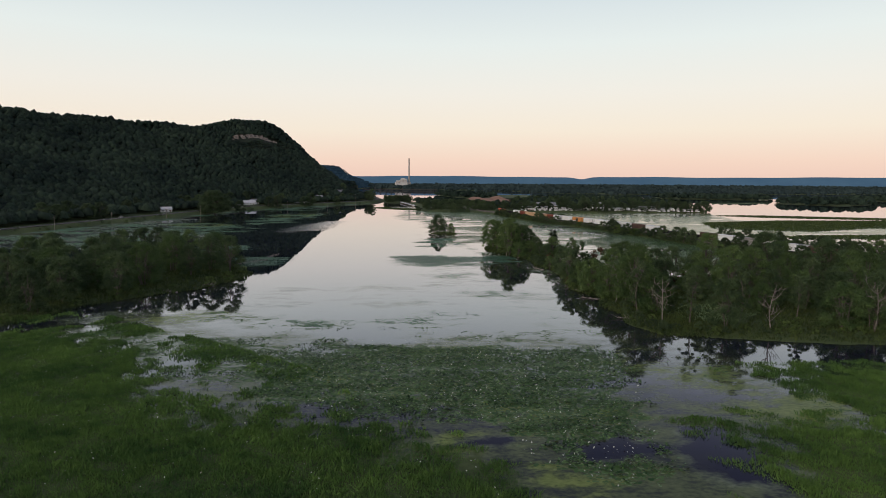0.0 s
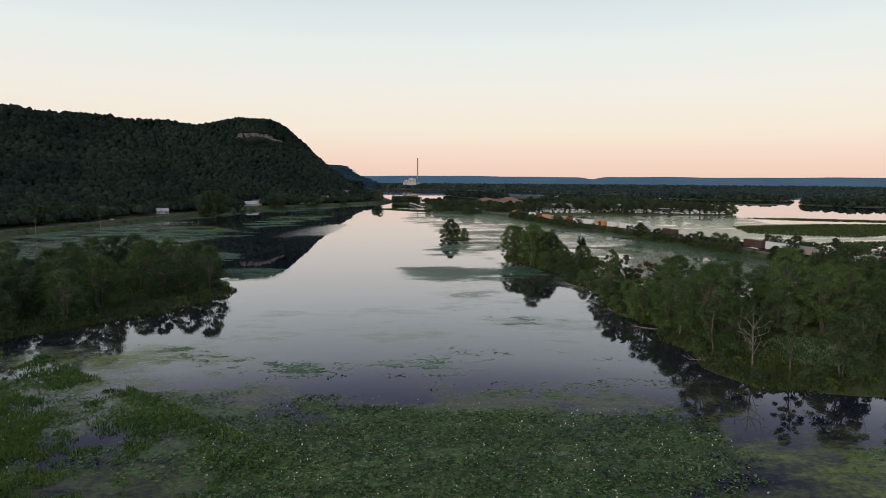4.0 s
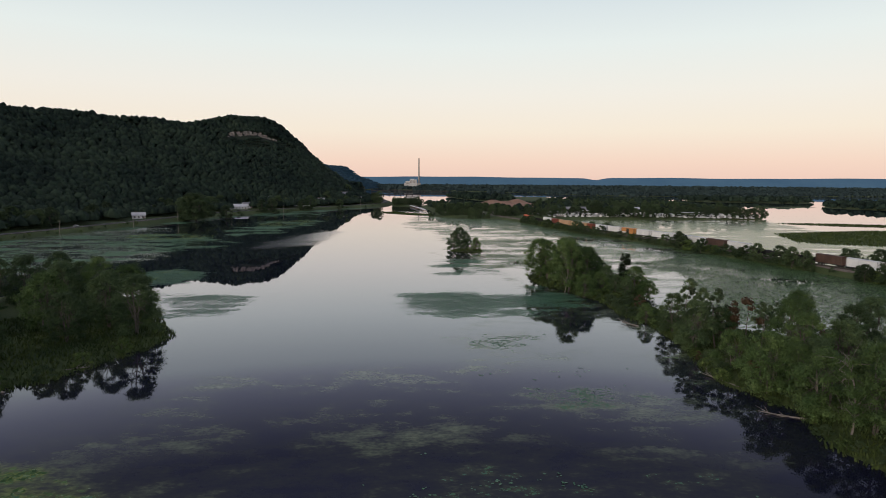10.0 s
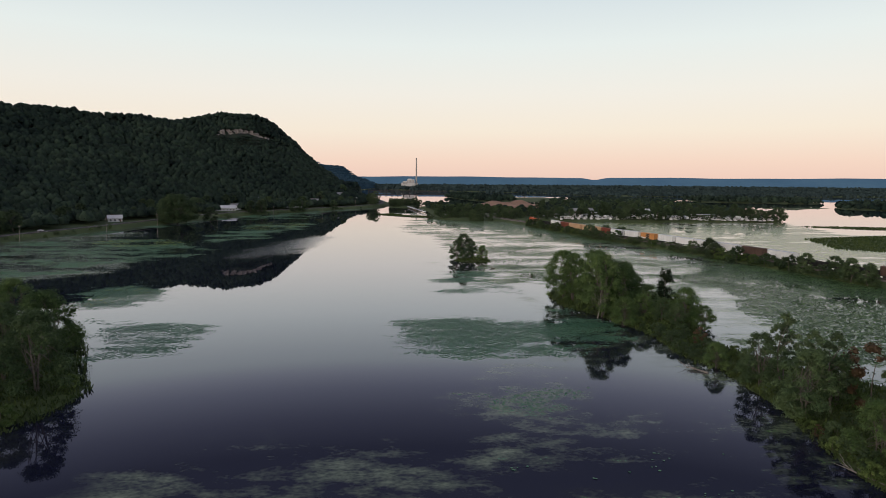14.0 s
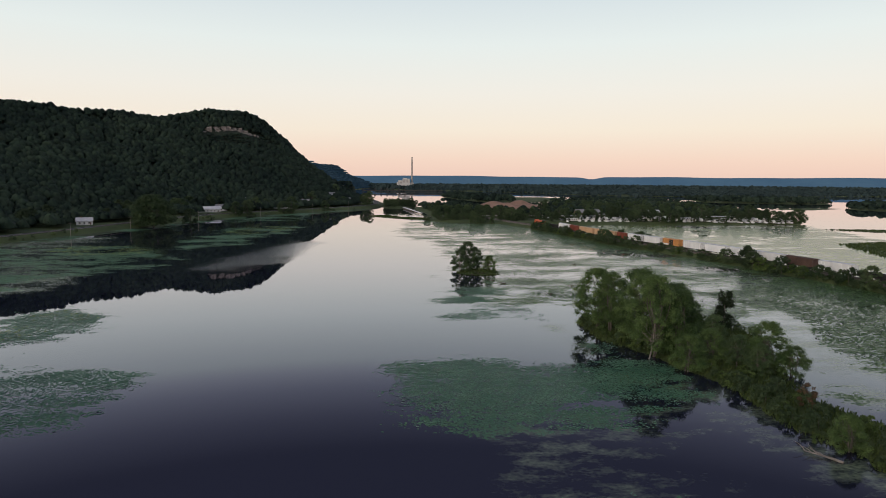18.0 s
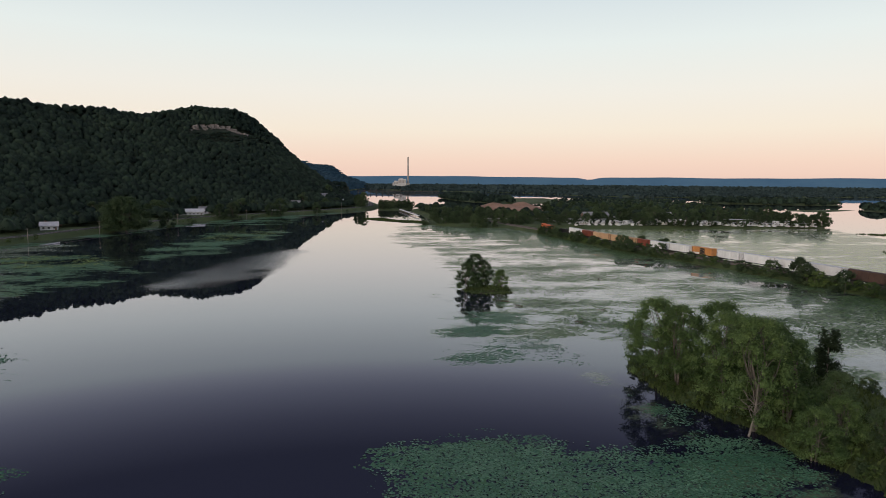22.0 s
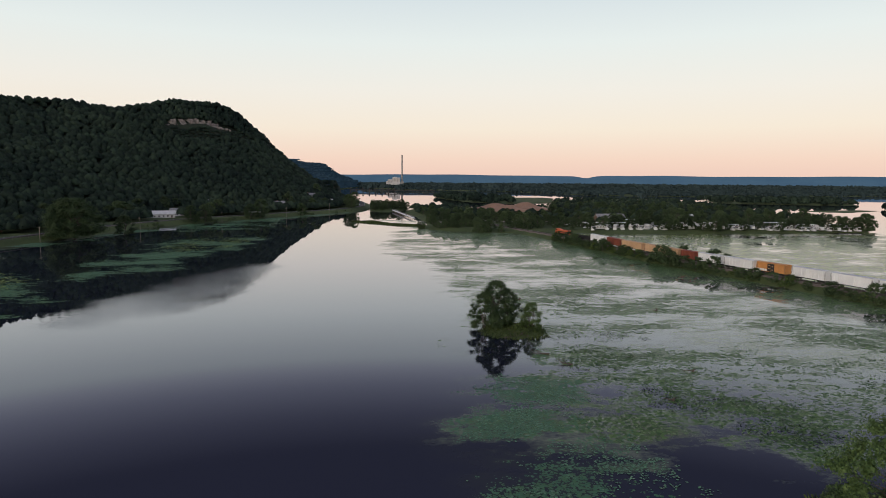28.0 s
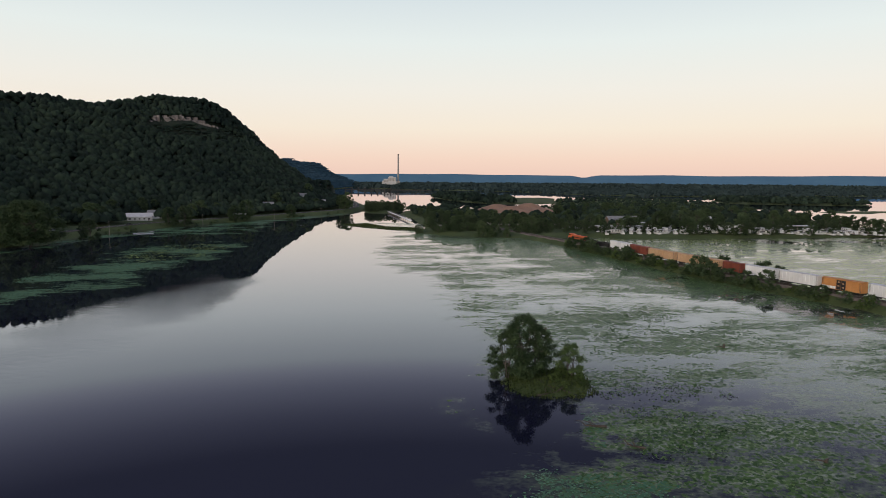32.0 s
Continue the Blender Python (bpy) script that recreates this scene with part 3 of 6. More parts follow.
TEAL = [([(-5, 239), (1, 249), (15, 250), (28, 248), (36, 252), (42, 243), (44, 232), (41, 224), (33, 221), (21, 217), (9, 217), (1, 219), (-2, 229)], 0.93, 15),
        ([(30, 268), (36, 258), (43, 243), (47, 230), (42, 226), (32, 245)], 0.66, 9),
        ([(-53, 209), (-56, 220), (-67, 246), (-53, 243), (-40, 241), (-38, 230), (-42, 220), (-51, 219)], 0.84, 11),
        ([(-76, 257), (-88, 284), (-78, 300), (-64, 286), (-58, 258)], 1.0, 12),
        ([(9, 315), (15, 324), (25, 321), (28, 314), (23, 301), (14, 293), (8, 297)], 0.74, 11),
        ([(5, 282), (13, 297), (24, 301), (29, 296), (32, 288), (31, 278), (10, 276)], 0.58, 10),
        ([(20, 345), (14, 325), (24, 320), (30, 340)], 0.52, 10),
        ([(-48, 136), (-10, 142), (20, 146), (38, 140), (38, 126), (-30, 122)], 0.30, 12),
        ([(10, 176), (40, 186), (44, 166), (14, 160)], 0.34, 12), ([(4, 200), (30, 206), (40, 196), (20, 188)], 0.32, 12)] + [(p, 0.62, f) for p, f in ROAD_MATS] + [([(-240, 400), (-160, 440), (-140, 400), (-100, 330), (-130, 260), (-215, 290)], 0.5, 16)]
MURK = [([(-70, 128), (-46, 152), (-10, 128), (50, 122), (62, 96), (62, 60), (20, 40), (-60, 60)], 1.0, 10), ([(-60, 150), (-30, 168), (20, 168), (44, 152), (46, 120), (50, 100), (-50, 100)], 0.6, 20), ([(29, 310), (33, 304), (38, 296), (33, 290), (28, 293), (26, 302)], 0.95, 4),
        ([(6, 318), (25, 322), (34, 300), (20, 280), (6, 282)], 0.35, 8), ([(-80, 160), (-60, 190), (-44, 180), (-50, 150)], 0.5, 8)]
# open places: line, half width, strength; the first few are free of any growth
OPEN = [([(16, 348), (19, 333)], 6, 0.8), ([(36, 72), (37, 66), (37, 60)], 2.6, 0.9), ([(33, 66), (34, 62)], 2.4, 0.9), ([(23, 67), (26, 68)], 2.6, 0.9), ([(9, 69.5), (11.5, 70)], 1.3, 0.9), ([(-63, 130), (-58, 128)], 2.4, 0.6),
        ([(-41, 118), (-35, 104)], 2.0, 0.5), ([(-39, 98), (-36, 97)], 1.4, 0.8), ([(33, 291), (40, 289)], 3, 0.6), ([(186, 574), (208, 548)], 14, 0.36), ([(229, 570), (252, 546)], 12, 0.36),
        ([(234, 540), (227, 512)], 9, 0.33), ([(165, 495), (178, 530)], 8, 0.32), ([(184, 484), (192, 492)], 7, 0.3), ([(125, 577), (157, 583)], 5, 0.5), ([(172, 450), (180, 458)], 7, 0.3), ([(260, 585), (292, 560)], 12, 0.36)]
LANES = [([(78, 267), (72, 252), (71, 240), (70, 232), (68, 224)], 4, 0.6), ([(84, 285), (80, 272)], 5, 0.5), ([(38, 340), (60, 342), (84, 324), (92, 306)], 9, 0.16), ([(45, 428), (80, 396), (92, 355)], 10, 0.16), ([(2, 486), (58, 500)], 8, 0.2),
         ([(100, 300), (120, 250)], 6, 0.25)]


def grown(plots, x, y, lanes=True):
    """How thickly the outlines cover places of the plan."""
    w = np.zeros(np.shape(x))
    wob = 3.2 * lumps(x * 0.5, y, 16, 21) + 2.2 * lumps(x * 0.5, y, 6, 22) + 1.2 * lumps(x, y, 2.6, 23)
    for poly, strength, feather in plots:
        p = np.array(poly)
        lo, hi = p.min(0) - 12, p.max(0) + 12
        k = (x > lo[0]) & (x < hi[0]) & (y > lo[1]) & (y < hi[1])
        if k.any():
            w[k] = np.maximum(w[k], strength * smooth01((inside(poly, x[k], y[k]) + wob[k] * min(1, feather / 8)) / feather + 0.4))
    for line, half, amount in OPEN + (LANES if lanes else []):
        w = w - amount * smooth01(1.3 - along([(a, b, 0) for a, b in line], x, y)[0] / half + 0.3 * lumps(x, y, 8, 26) + 0.35 * lumps(x * 0.6, y, 2.6, 28))
    return np.maximum(w, 0)


water, wx, wy = sheet("water", spread(-3400, -220, 200, 3400, 2.0, 1.09), spread(-600, 40, 440, 3560, 2.0, 1.05), lambda x, y: 0 * x, M_WATER,
                      "calm dark river reflecting the dusk sky, with floating duckweed", "water")
for name, plots in (("film", FILM), ("scum", SCUM), ("lotus", LOTUS), ("teal", TEAL), ("murk", MURK)):
    attr = water.data.attributes.new(name, "FLOAT", "POINT")
    attr.data.foreach_set("value", grown(plots, wx, wy, name in ("lotus", "teal")).astype(np.float32).ravel())
GUST = [(-72, 358), (-71, 383), (-65, 424), (-53, 460), (-40, 450), (-42, 398), (-48, 374), (-57, 356)]
attr = water.data.attributes.new("ruffle", "FLOAT", "POINT")
attr.data.foreach_set("value", smooth01((inside(GUST, wx, wy) + 4 * lumps(wx, wy, 15, 27)) / 18 + 0.5).astype(np.float32).ravel())

# far hills all round the horizon, and the ridge in its painted haze blue
az = np.radians(np.arange(-180, 180.1, 0.4))
top = 50 + 2.2 * np.sin(7 * az + 1) + 1.2 * np.sin(23 * az) + 0.7 * np.sin(61 * az + 2)
top -= 11 * np.exp(-((np.degrees(az) - 16.2) / 0.7) ** 2) - 4 * smooth01((np.degrees(az) - 17) / 6)
top = np.where((np.degrees(az) > -12) & (np.degrees(az) < 50), top, 44 + 4 * np.sin(9 * az))
rows = []
for r, f in ((3180, -0.05), (3230, 0.35), (3290, 0.72), (3330, 0.95), (3360, 1.0), (3420, 0.6)):
    wob = 1 + 0.004 * np.sin(19 * az + r)
    rows.append(np.stack([np.sin(az) * r * wob, 130 + np.cos(az) * r * wob, top * f], -1))
v = np.concatenate(rows) * K
w = len(az)
i = (np.arange(len(rows) - 1)[:, None] * w + np.arange(w - 1)).ravel()
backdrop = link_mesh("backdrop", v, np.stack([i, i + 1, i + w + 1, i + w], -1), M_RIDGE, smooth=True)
tagged(backdrop, "long flat-topped hills along the horizon, haze blue painted on", "hills", kind="structure")


# ---- trees ----
def leaf_cloud(rng, centres, radii, count, size, flat=0.75, squash=1.0):
    """Small leaf sprays on the skin of many lobes: places and faces."""
    centres, radii = np.asarray(centres, float), np.asarray(radii, float)
    pick = rng.choice(len(radii), count, p=radii ** 2 / (radii ** 2).sum())
    d = rng.normal(size=(count, 3))
    d /= np.linalg.norm(d, axis=1)[:, None]
    d[:, 2] = np.where(d[:, 2] < -0.35, -d[:, 2], d[:, 2])
    deep = rng.rand(count) < 0.22
    r = radii[pick] * np.where(deep, rng.uniform(0.1, 0.6, count), rng.uniform(0.5, 1.3, count) ** 0.8)
    p = centres[pick] + d * r[:, None] * (1, 1, squash)
    nrm = d + rng.normal(scale=0.55, size=(count, 3)) + (0, 0, 0.4)
    nrm /= np.linalg.norm(nrm, axis=1)[:, None]
    a = np.cross(nrm, rng.normal(size=(count, 3)))
    a /= np.linalg.norm(a, axis=1)[:, None]
    b = np.cross(nrm, a)
    s = (size * rng.uniform(0.55, 1.35, count) * np.where(deep, 2.0, 1.0))[:, None]
    v = np.stack([p - a * s * 0.5, p - b * s * 0.5 * flat + nrm * s * 0.12, p + a * s * 0.5, p + b * s * 0.5 * flat + nrm * s * 0.12], 1)
    return v.reshape(-1, 3), np.arange(count * 4).reshape(-1, 4)


def limb(solid, rng, a, b, r0, r1, sides=5, bend=0.12, steps=4):
    a, b = np.array(a, float), np.array(b, float)
    n = np.linalg.norm(b - a)
    off = rng.normal(size=3) * bend * n
    pts = [a + (b - a) * t + off * math.sin(math.pi * t) * 0.6 for t in np.linspace(0, 1, steps + 1)]
    solid.tube(pts, list(np.linspace(r0, r1, steps + 1)), sides)
    return pts


PROTOS = {}
SHAPES = {
    # kind: (height, radius, crown bottom, lobes, leaves, leaf size, trunk radius, stems, leaf material, label, category)
    "cottonwood": (16, 4.9, 0.12, 74, 14000, 0.25, 0.34, 2, M_COTTON, "tall leafy cottonwood on the wet bank", "tree"),
    "silver_maple": (14, 5.4, 0.04, 80, 15000, 0.25, 0.30, 3, M_WILLOW, "broad many-stemmed maple with olive-green leaves", "tree"),
    "willow": (11, 5.1, 0.0, 70, 12000, 0.25, 0.25, 4, M_WILLOW, "rounded willow with soft green foliage", "tree"),
    "ash_tree": (15, 2.9, 0.22, 34, 4200, 0.30, 0.22, 1, M_DARK, "slender dark ash tree with a thin crown", "tree"),
    "dark_maple": (13, 5.0, 0.03, 70, 12500, 0.27, 0.28, 2, M_MAPLE, "dark green maple with a dense crown", "tree"),
    "shore_tree": (14, 5.8, 0.0, 52, 3600, 0.62, 0.30, 1, M_DARK, "dark shade tree with a full round crown", "tree"),
    "lowland_tree": (12, 5.4, 0.0, 50, 3400, 0.62, 0.26, 1, M_LOW, "leafy lowland tree with a broad crown", "tree"),
    "weeping_willow": (25, 15.5, 0.0, 130, 24000, 0.85, 0.7, 2, M_DARK, "huge round dark willow standing by the road", "tree"),
    "shrub": (3.2, 2.2, 0.0, 20, 1100, 0.28, 0.07, 4, M_BUSH, "bushy green shrub at the water's edge", "shrub"),
    "dark_shrub": (3.8, 2.6, 0.0, 20, 1100, 0.30, 0.08, 4, M_DARK, "dark green shrub on the bank", "shrub"),
    "rusty_shrub": (4.5, 1.9, 0.1, 16, 800, 0.28, 0.08, 3, M_RUST, "rust-brown half-dead shrub among green trees", "shrub"),
}


def tree_proto(kind, variant):
    """Builds one tree: an Empty with a trunk and a crown."""
    h, rad, low, lobes, leaves, leaf, tr, stems, material, label, category = SHAPES[kind]
    rng = np.random.RandomState(100 * list(SHAPES).index(kind) + variant)
    root = thing(kind, label, category)
    centres, radii = [], []
    for k in range(lobes):
        t = (k + rng.uniform(0, 1)) / lobes
        z = h * (low + (1 - low) * (t ** 0.85))
        u = (z - h * low) / (h * (1 - low))
        wide = rad * (0.62 + 0.46 * math.sin(math.pi * min(0.12 + u * 0.86, 1))) * math.sqrt(max(1.06 - u ** 3, 0.05))
        lr = rad * rng.uniform(0.17, 0.34) * (1 - 0.25 * u)
        a, q = rng.uniform(0, 6.28), rng.uniform(0.25, 1.0) ** 0.6
        out = wide * q
        centres.append((math.cos(a) * out, math.sin(a) * out, max(min(z, h - lr * 0.85), lr * 0.7)))
        radii.append(lr)
    v, f = leaf_cloud(rng, centres, radii, leaves, leaf)
    small, wood = category == "shrub", Solid()
    for s in range(1 if small else stems):
        stem = Solid()
        a = rng.uniform(0, 6.28)
        base = (math.cos(a) * 0.25 * (stems - 1), math.sin(a) * 0.25 * (stems - 1), -0.3)
        tip = (math.cos(a) * rad * 0.3, math.sin(a) * rad * 0.3, h * rng.uniform(0.62, 0.78))
        pts = limb(stem, rng, base, tip, tr * (1 if stems == 1 else 0.75), tr * 0.28, 7, 0.06, 6)
        part("trunk", stem, M_BARK, root)
        for c in rng.permutation(len(centres))[: 0 if small else max(3, lobes // (2 * stems + 2))]:
            start = pts[rng.randint(2, 6)]
            limb(wood, rng, start, centres[c], tr * 0.3, tr * 0.08, 4)
    if not small:
        tagged(part("bough", wood, M_BARK, root), kind="stuff")
    link_mesh("crown", v, f, material, root)
    return root


def plant(kind, x, y, size=1.0, variant=None, turn=None, group="", label="", z=None):
    """Sets a tree of a kind on the ground at a place of the plan."""
    rng = plant.rng
    variant = rng.randrange(3) if variant is None else variant
    turn = rng.uniform(0, 360) if turn is None else turn
    z = K * ground_z(x, y) if z is None else z
    tall = size * rng.uniform(0.94, 1.06)
    m = pose(K * x, K * y, max(z, -0.1) - 0.1, 0, 0, turn) @ Matrix.Diagonal((size, size, tall, 1))
    key = (kind, variant)
    if key in PROTOS:
        base = PROTOS[key].scale
        ob = copy_thing(PROTOS[key], m @ Matrix.Diagonal((1 / base.x, 1 / base.y, 1 / base.z, 1)))
    else:
        ob = PROTOS[key] = tree_proto(kind, variant)
        ob.matrix_basis = m
        ob = PROTOS[key]
    if group:
        ob["group"] = group
    if label:
        ob["label"] = label
    return ob


plant.rng = random.Random(7)


def scatter(poly, gap, seed, margin=0.0, tries=4000, most=999, keep=None):
    """Spaced random places within an outline of the plan."""
    rng = np.random.RandomState(seed)
    p = np.array(poly)
    q = rng.uniform(p.min(0), p.max(0), (tries, 2))
    q = q[inside(poly, q[:, 0], q[:, 1]) > margin]
    out = []
    for a in q:
        if len(out) < most and all((a[0] - b[0]) ** 2 + (a[1] - b[1]) ** 2 > gap * gap for b in out) and (keep is None or keep(a[0], a[1])):
            out.append((float(a[0]), float(a[1])))
    return out


# wooded point on the far side of the meadow
for x, y in scatter(LEFT_POINT, 6.0, 1, 4.4, most=60):
    kind = plant.rng.choice(("dark_maple", "dark_maple", "dark_maple", "willow", "dark_maple", "silver_maple"))
    plant(kind, x, y, plant.rng.uniform(0.85, 1.15) * (1.15 if kind == "willow" else 1.0), group="trees on the wooded point")
for x, y in scatter(LEFT_POINT, 5.0, 2, 0.3, most=90, keep=lambda x, y: inside(LEFT_POINT, [x], [y])[0] < 3.2):
    plant(plant.rng.choice(("shrub", "dark_shrub")), x, y, plant.rng.uniform(0.6, 1.1), group="shrubs on the wooded point")

# right bank: woods, thinner spit, grove at its tip
CLEARING = [(55, 114), (72, 112), (84, 110), (88, 120), (80, 132), (76, 142), (66, 146), (58, 140)]
for x, y in scatter([(53, 121), (72, 114), (100, 108), (118, 125), (152, 185), (150, 204), (130, 196), (80, 186), (68, 184), (60, 180), (55, 176), (54, 150)], 6.2, 3, 0.5, most=78,
                    keep=lambda x, y: inside(CLEARING, [x], [y])[0] < -1):
    kind = plant.rng.choice(("cottonwood", "dark_maple", "ash_tree", "dark_maple", "dark_maple", "willow"))
    plant(kind, x, y, plant.rng.uniform(0.72, 1.02), group="trees of the right bank woods")
for x, y in scatter([(48, 119), (72, 112), (130, 101), (190, 96), (190, 108), (90, 122), (62, 124), (56, 150), (53, 205), (56, 230), (50, 248), (46, 243)], 2.8, 4, 0.3, most=110):
    plant(plant.rng.choice(("shrub", "shrub", "dark_shrub")), x, y, plant.rng.uniform(0.3, 0.7), group="shrubs of the right bank")
for x, y, kind, size in ((38.5, 270, "silver_maple", 1.12), (40, 265, "cottonwood", 1.0), (44.5, 262, "silver_maple", 1.15), (46, 255, "silver_maple", 1.1), (42.5, 256, "cottonwood", 1.02), (50, 258, "silver_maple", 1.0),
                         (42.6, 249, "cottonwood", 1.1), (47, 250, "silver_maple", 0.98), (53, 263, "dark_maple", 0.8), (44.6, 240.5, "willow", 0.72), (49.5, 243, "willow", 0.62), (57, 266, "willow", 0.6), (53, 249, "dark_maple", 0.62)):
    plant(kind, x, y, size, group="grove at the tip of the bank")
for x, y, kind, size in ((57.5, 240.5, "willow", 0.9), (60, 237, "willow", 0.62), (54, 236, "dark_maple", 0.5), (52.5, 240, "dark_maple", 0.5), 
                         (49.5, 209.5, "willow", 0.5), (51, 199.5, "dark_maple", 0.78), (53.5, 198, "ash_tree", 0.9), (55.5, 201, "ash_tree", 0.75), (49.6, 186, "dark_maple", 0.92), (51.5, 188.5, "ash_tree", 0.9), (53.5, 187, "ash_tree", 0.92),
                         (56, 190, "willow", 0.8), (63.5, 189, "ash_tree", 0.7), (67, 191, "ash_tree", 0.62), (71, 188, "ash_tree", 0.68), (60, 184, "ash_tree", 0.75), (50.2, 174, "willow", 0.74), (50.2, 164.3, "willow", 0.98), (53, 162, "silver_maple", 0.7),
                         (56, 165, "cottonwood", 0.9), (52, 154.5, "willow", 1.02), (53.4, 147.5, "cottonwood", 0.9), (53.4, 141, "cottonwood", 1.15), (55, 135, "willow", 1.05), (51.6, 135, "ash_tree", 1.0), (58, 124, "ash_tree", 0.9),
                         (63.6, 120.5, "dark_maple", 0.95), (66.5, 121.5, "ash_tree", 1.05), (86, 118.5, "willow", 1.1), (80, 162, "cottonwood", 1.15), (100, 170, "dark_maple", 1.4), (124, 180, "dark_maple", 1.25)):
    plant(kind, x, y, size, group="trees along the right shore")


def right_front(y):
    return float(np.interp(y, [b for a, b in RIGHT_FRONT[1:]], [a for a, b in RIGHT_FRONT[1:]]))


for k in range(40):
    y = 204 + k * 1.05 + plant.rng.uniform(-1, 1)
    plant(plant.rng.choice(("shrub", "dark_shrub", "dark_shrub")), right_front(y) + plant.rng.uniform(0.6, 6.5), y, plant.rng.uniform(0.35, 0.95), group="shrubs of the right bank")
for k in range(58):
    y = 120 + k * 1.45 + plant.rng.uniform(-1, 1)
    plant(plant.rng.choice(("shrub", "dark_shrub", "dark_shrub")), right_front(y) + plant.rng.uniform(0.6, 3.2), y, plant.rng.uniform(0.25, 0.75), group="shrubs of the right bank")
for k in range(44):
    plant(plant.rng.choice(("shrub", "shrub", "dark_shrub")), 51 + k * 1.35, 119.5 - k * 0.3 + plant.rng.uniform(-0.5, 4), plant.rng.uniform(0.22, 0.5), group="shrubs of the right bank")
for x, y, s in ((56, 192, 1.3), (51.5, 171, 0.7), (47.8, 181, 0.5), (66, 176, 1.5), (75, 166, 1.4), (52.2, 221.4, 0.95), (59.2, 189, 2.3)):
    plant("rusty_shrub", x, y, s, group="rusty shrubs")

for a, b in zip(RIGHT_BANK[11:25], RIGHT_BANK[12:26]):
    for k in range(int(math.hypot(b[0] - a[0], b[1] - a[1]) / 1.9)):
        t = (k + plant.rng.random()) * 1.9 / math.hypot(b[0] - a[0], b[1] - a[1])
        plant(plant.rng.choice(("shrub", "dark_shrub")), a[0] + (b[0] - a[0]) * t + plant.rng.uniform(0.4, 1.8), a[1] + (b[1] - a[1]) * t, plant.rng.uniform(0.25, 0.7), group="shrubs of the right bank")

# islet in the channel
plant("dark_maple", 20.2, 352.8, 0.92, 0, group="islet", label="small leafy tree leaning over a tiny islet")
plant("dark_maple", 22.4, 354.4, 0.78, 1, group="islet", label="second dense stem of the small leafy islet tree")
plant("dark_maple", 17.8, 353.4, 0.76, 2, group="islet", label="low leaning stem of the small leafy islet tree")
plant("willow", 27.4, 352.6, 0.6, 0, group="islet", label="rounded bush-like willow on a tiny islet")
for x, y, s in ((25, 347.5, 0.42), (28, 349, 0.42), (24, 350, 0.5), (23, 354, 0.6), (26, 352, 0.55), (29, 352, 0.45)):
    plant("shrub", x, y, s, group="islet shrubs")

# along the railway
tr = np.array(TRACK)
seg = np.r_[0, np.cumsum(np.hypot(*np.diff(tr[:, :2], axis=0).T))]


def on_track(s, side=0.0):
    """A place s units along the railway, side units off it (negative: towards the open channel), and the heading."""
    s = s + TRACK_ZERO
    i = int(np.clip(np.searchsorted(seg, s) - 1, 0, len(seg) - 2))
    d = (tr[i + 1, :2] - tr[i, :2]) / (seg[i + 1] - seg[i])
    p = tr[i, :2] + d * (s - seg[i])
    return p[0] - d[1] * side, p[1] + d[0] * side, math.degrees(math.atan2(d[1], d[0]))


TRACK_ZERO = float(seg[1])
rng = random.Random(11)
for s, side, size, kind in ((150, -5, 1.2, "dark_shrub"), (153, -6, 1.3, "dark_shrub"), (117, -5, 1.3, "dark_shrub"), (123, -6, 1.3, "dark_shrub"), (112, -6, 1.2, "dark_shrub"), (191, -5, 1.5, "dark_shrub"), (195, -6, 1.4, "dark_shrub"),
                            (199, -6, 1.3, "dark_shrub"), (205, -6, 1.2, "dark_shrub"), (211, -6, 1.1, "dark_shrub"), (217, -5, 1.25, "dark_shrub"), (189, 6, 1.5, "dark_shrub"), (207, 6, 1.5, "dark_shrub"), (212, 6, 1.2, "dark_shrub"),
                            (273, -5.5, 1.2, "dark_shrub"), (285, -6, 0.75, "lowland_tree"), (288, -7, 0.6, "lowland_tree"), (292, -7, 1.3, "shrub"), (302, -7, 1.4, "dark_shrub"), (261, -6, 1.0, "dark_shrub"),
                            (246, -6, 0.9, "shrub"), (334, -6, 0.55, "shore_tree"), (345, -5, 0.6, "shore_tree"), (352, -6, 0.62, "shore_tree"), (358, -6, 0.55, "shore_tree"), (362, 7, 0.6, "shore_tree"), (390, -6, 0.6, "shore_tree"),
                            (328, -6, 1.3, "dark_shrub"), (316, -6, 1.2, "dark_shrub"), (309, -6, 1.1, "shrub"), (384, -8, 0.55, "lowland_tree"), (404, -6, 0.6, "shore_tree"), (398, 7, 0.6, "shore_tree"), (412, -6, 0.6, "lowland_tree")):
    x, y, _ = on_track(s, side)
    plant(kind, x, y, size * (1.45 if "shrub" in kind else 1.15), group="bushes along the railway")
for k in range(210):
    s = rng.uniform(95, 470)
    x, y, _ = on_track(s, rng.choice((-4.2, -4.8, -5.4, -6.0, 6.2)) + rng.uniform(-0.5, 0.5))
    plant(rng.choice(("dark_shrub", "shrub", "dark_shrub")), x, y, rng.uniform(0.45, 1.3), group="bushes along the railway")
for x, y in scatter([(150, 205), (168, 205), (175, 260), (160, 300), (152, 300), (148, 250)], 5.5, 17, 0, most=30):
    plant(rng.choice(("shore_tree", "lowland_tree")), x, y, rng.uniform(0.5, 0.8), group="bushes along the railway", z=0.3)

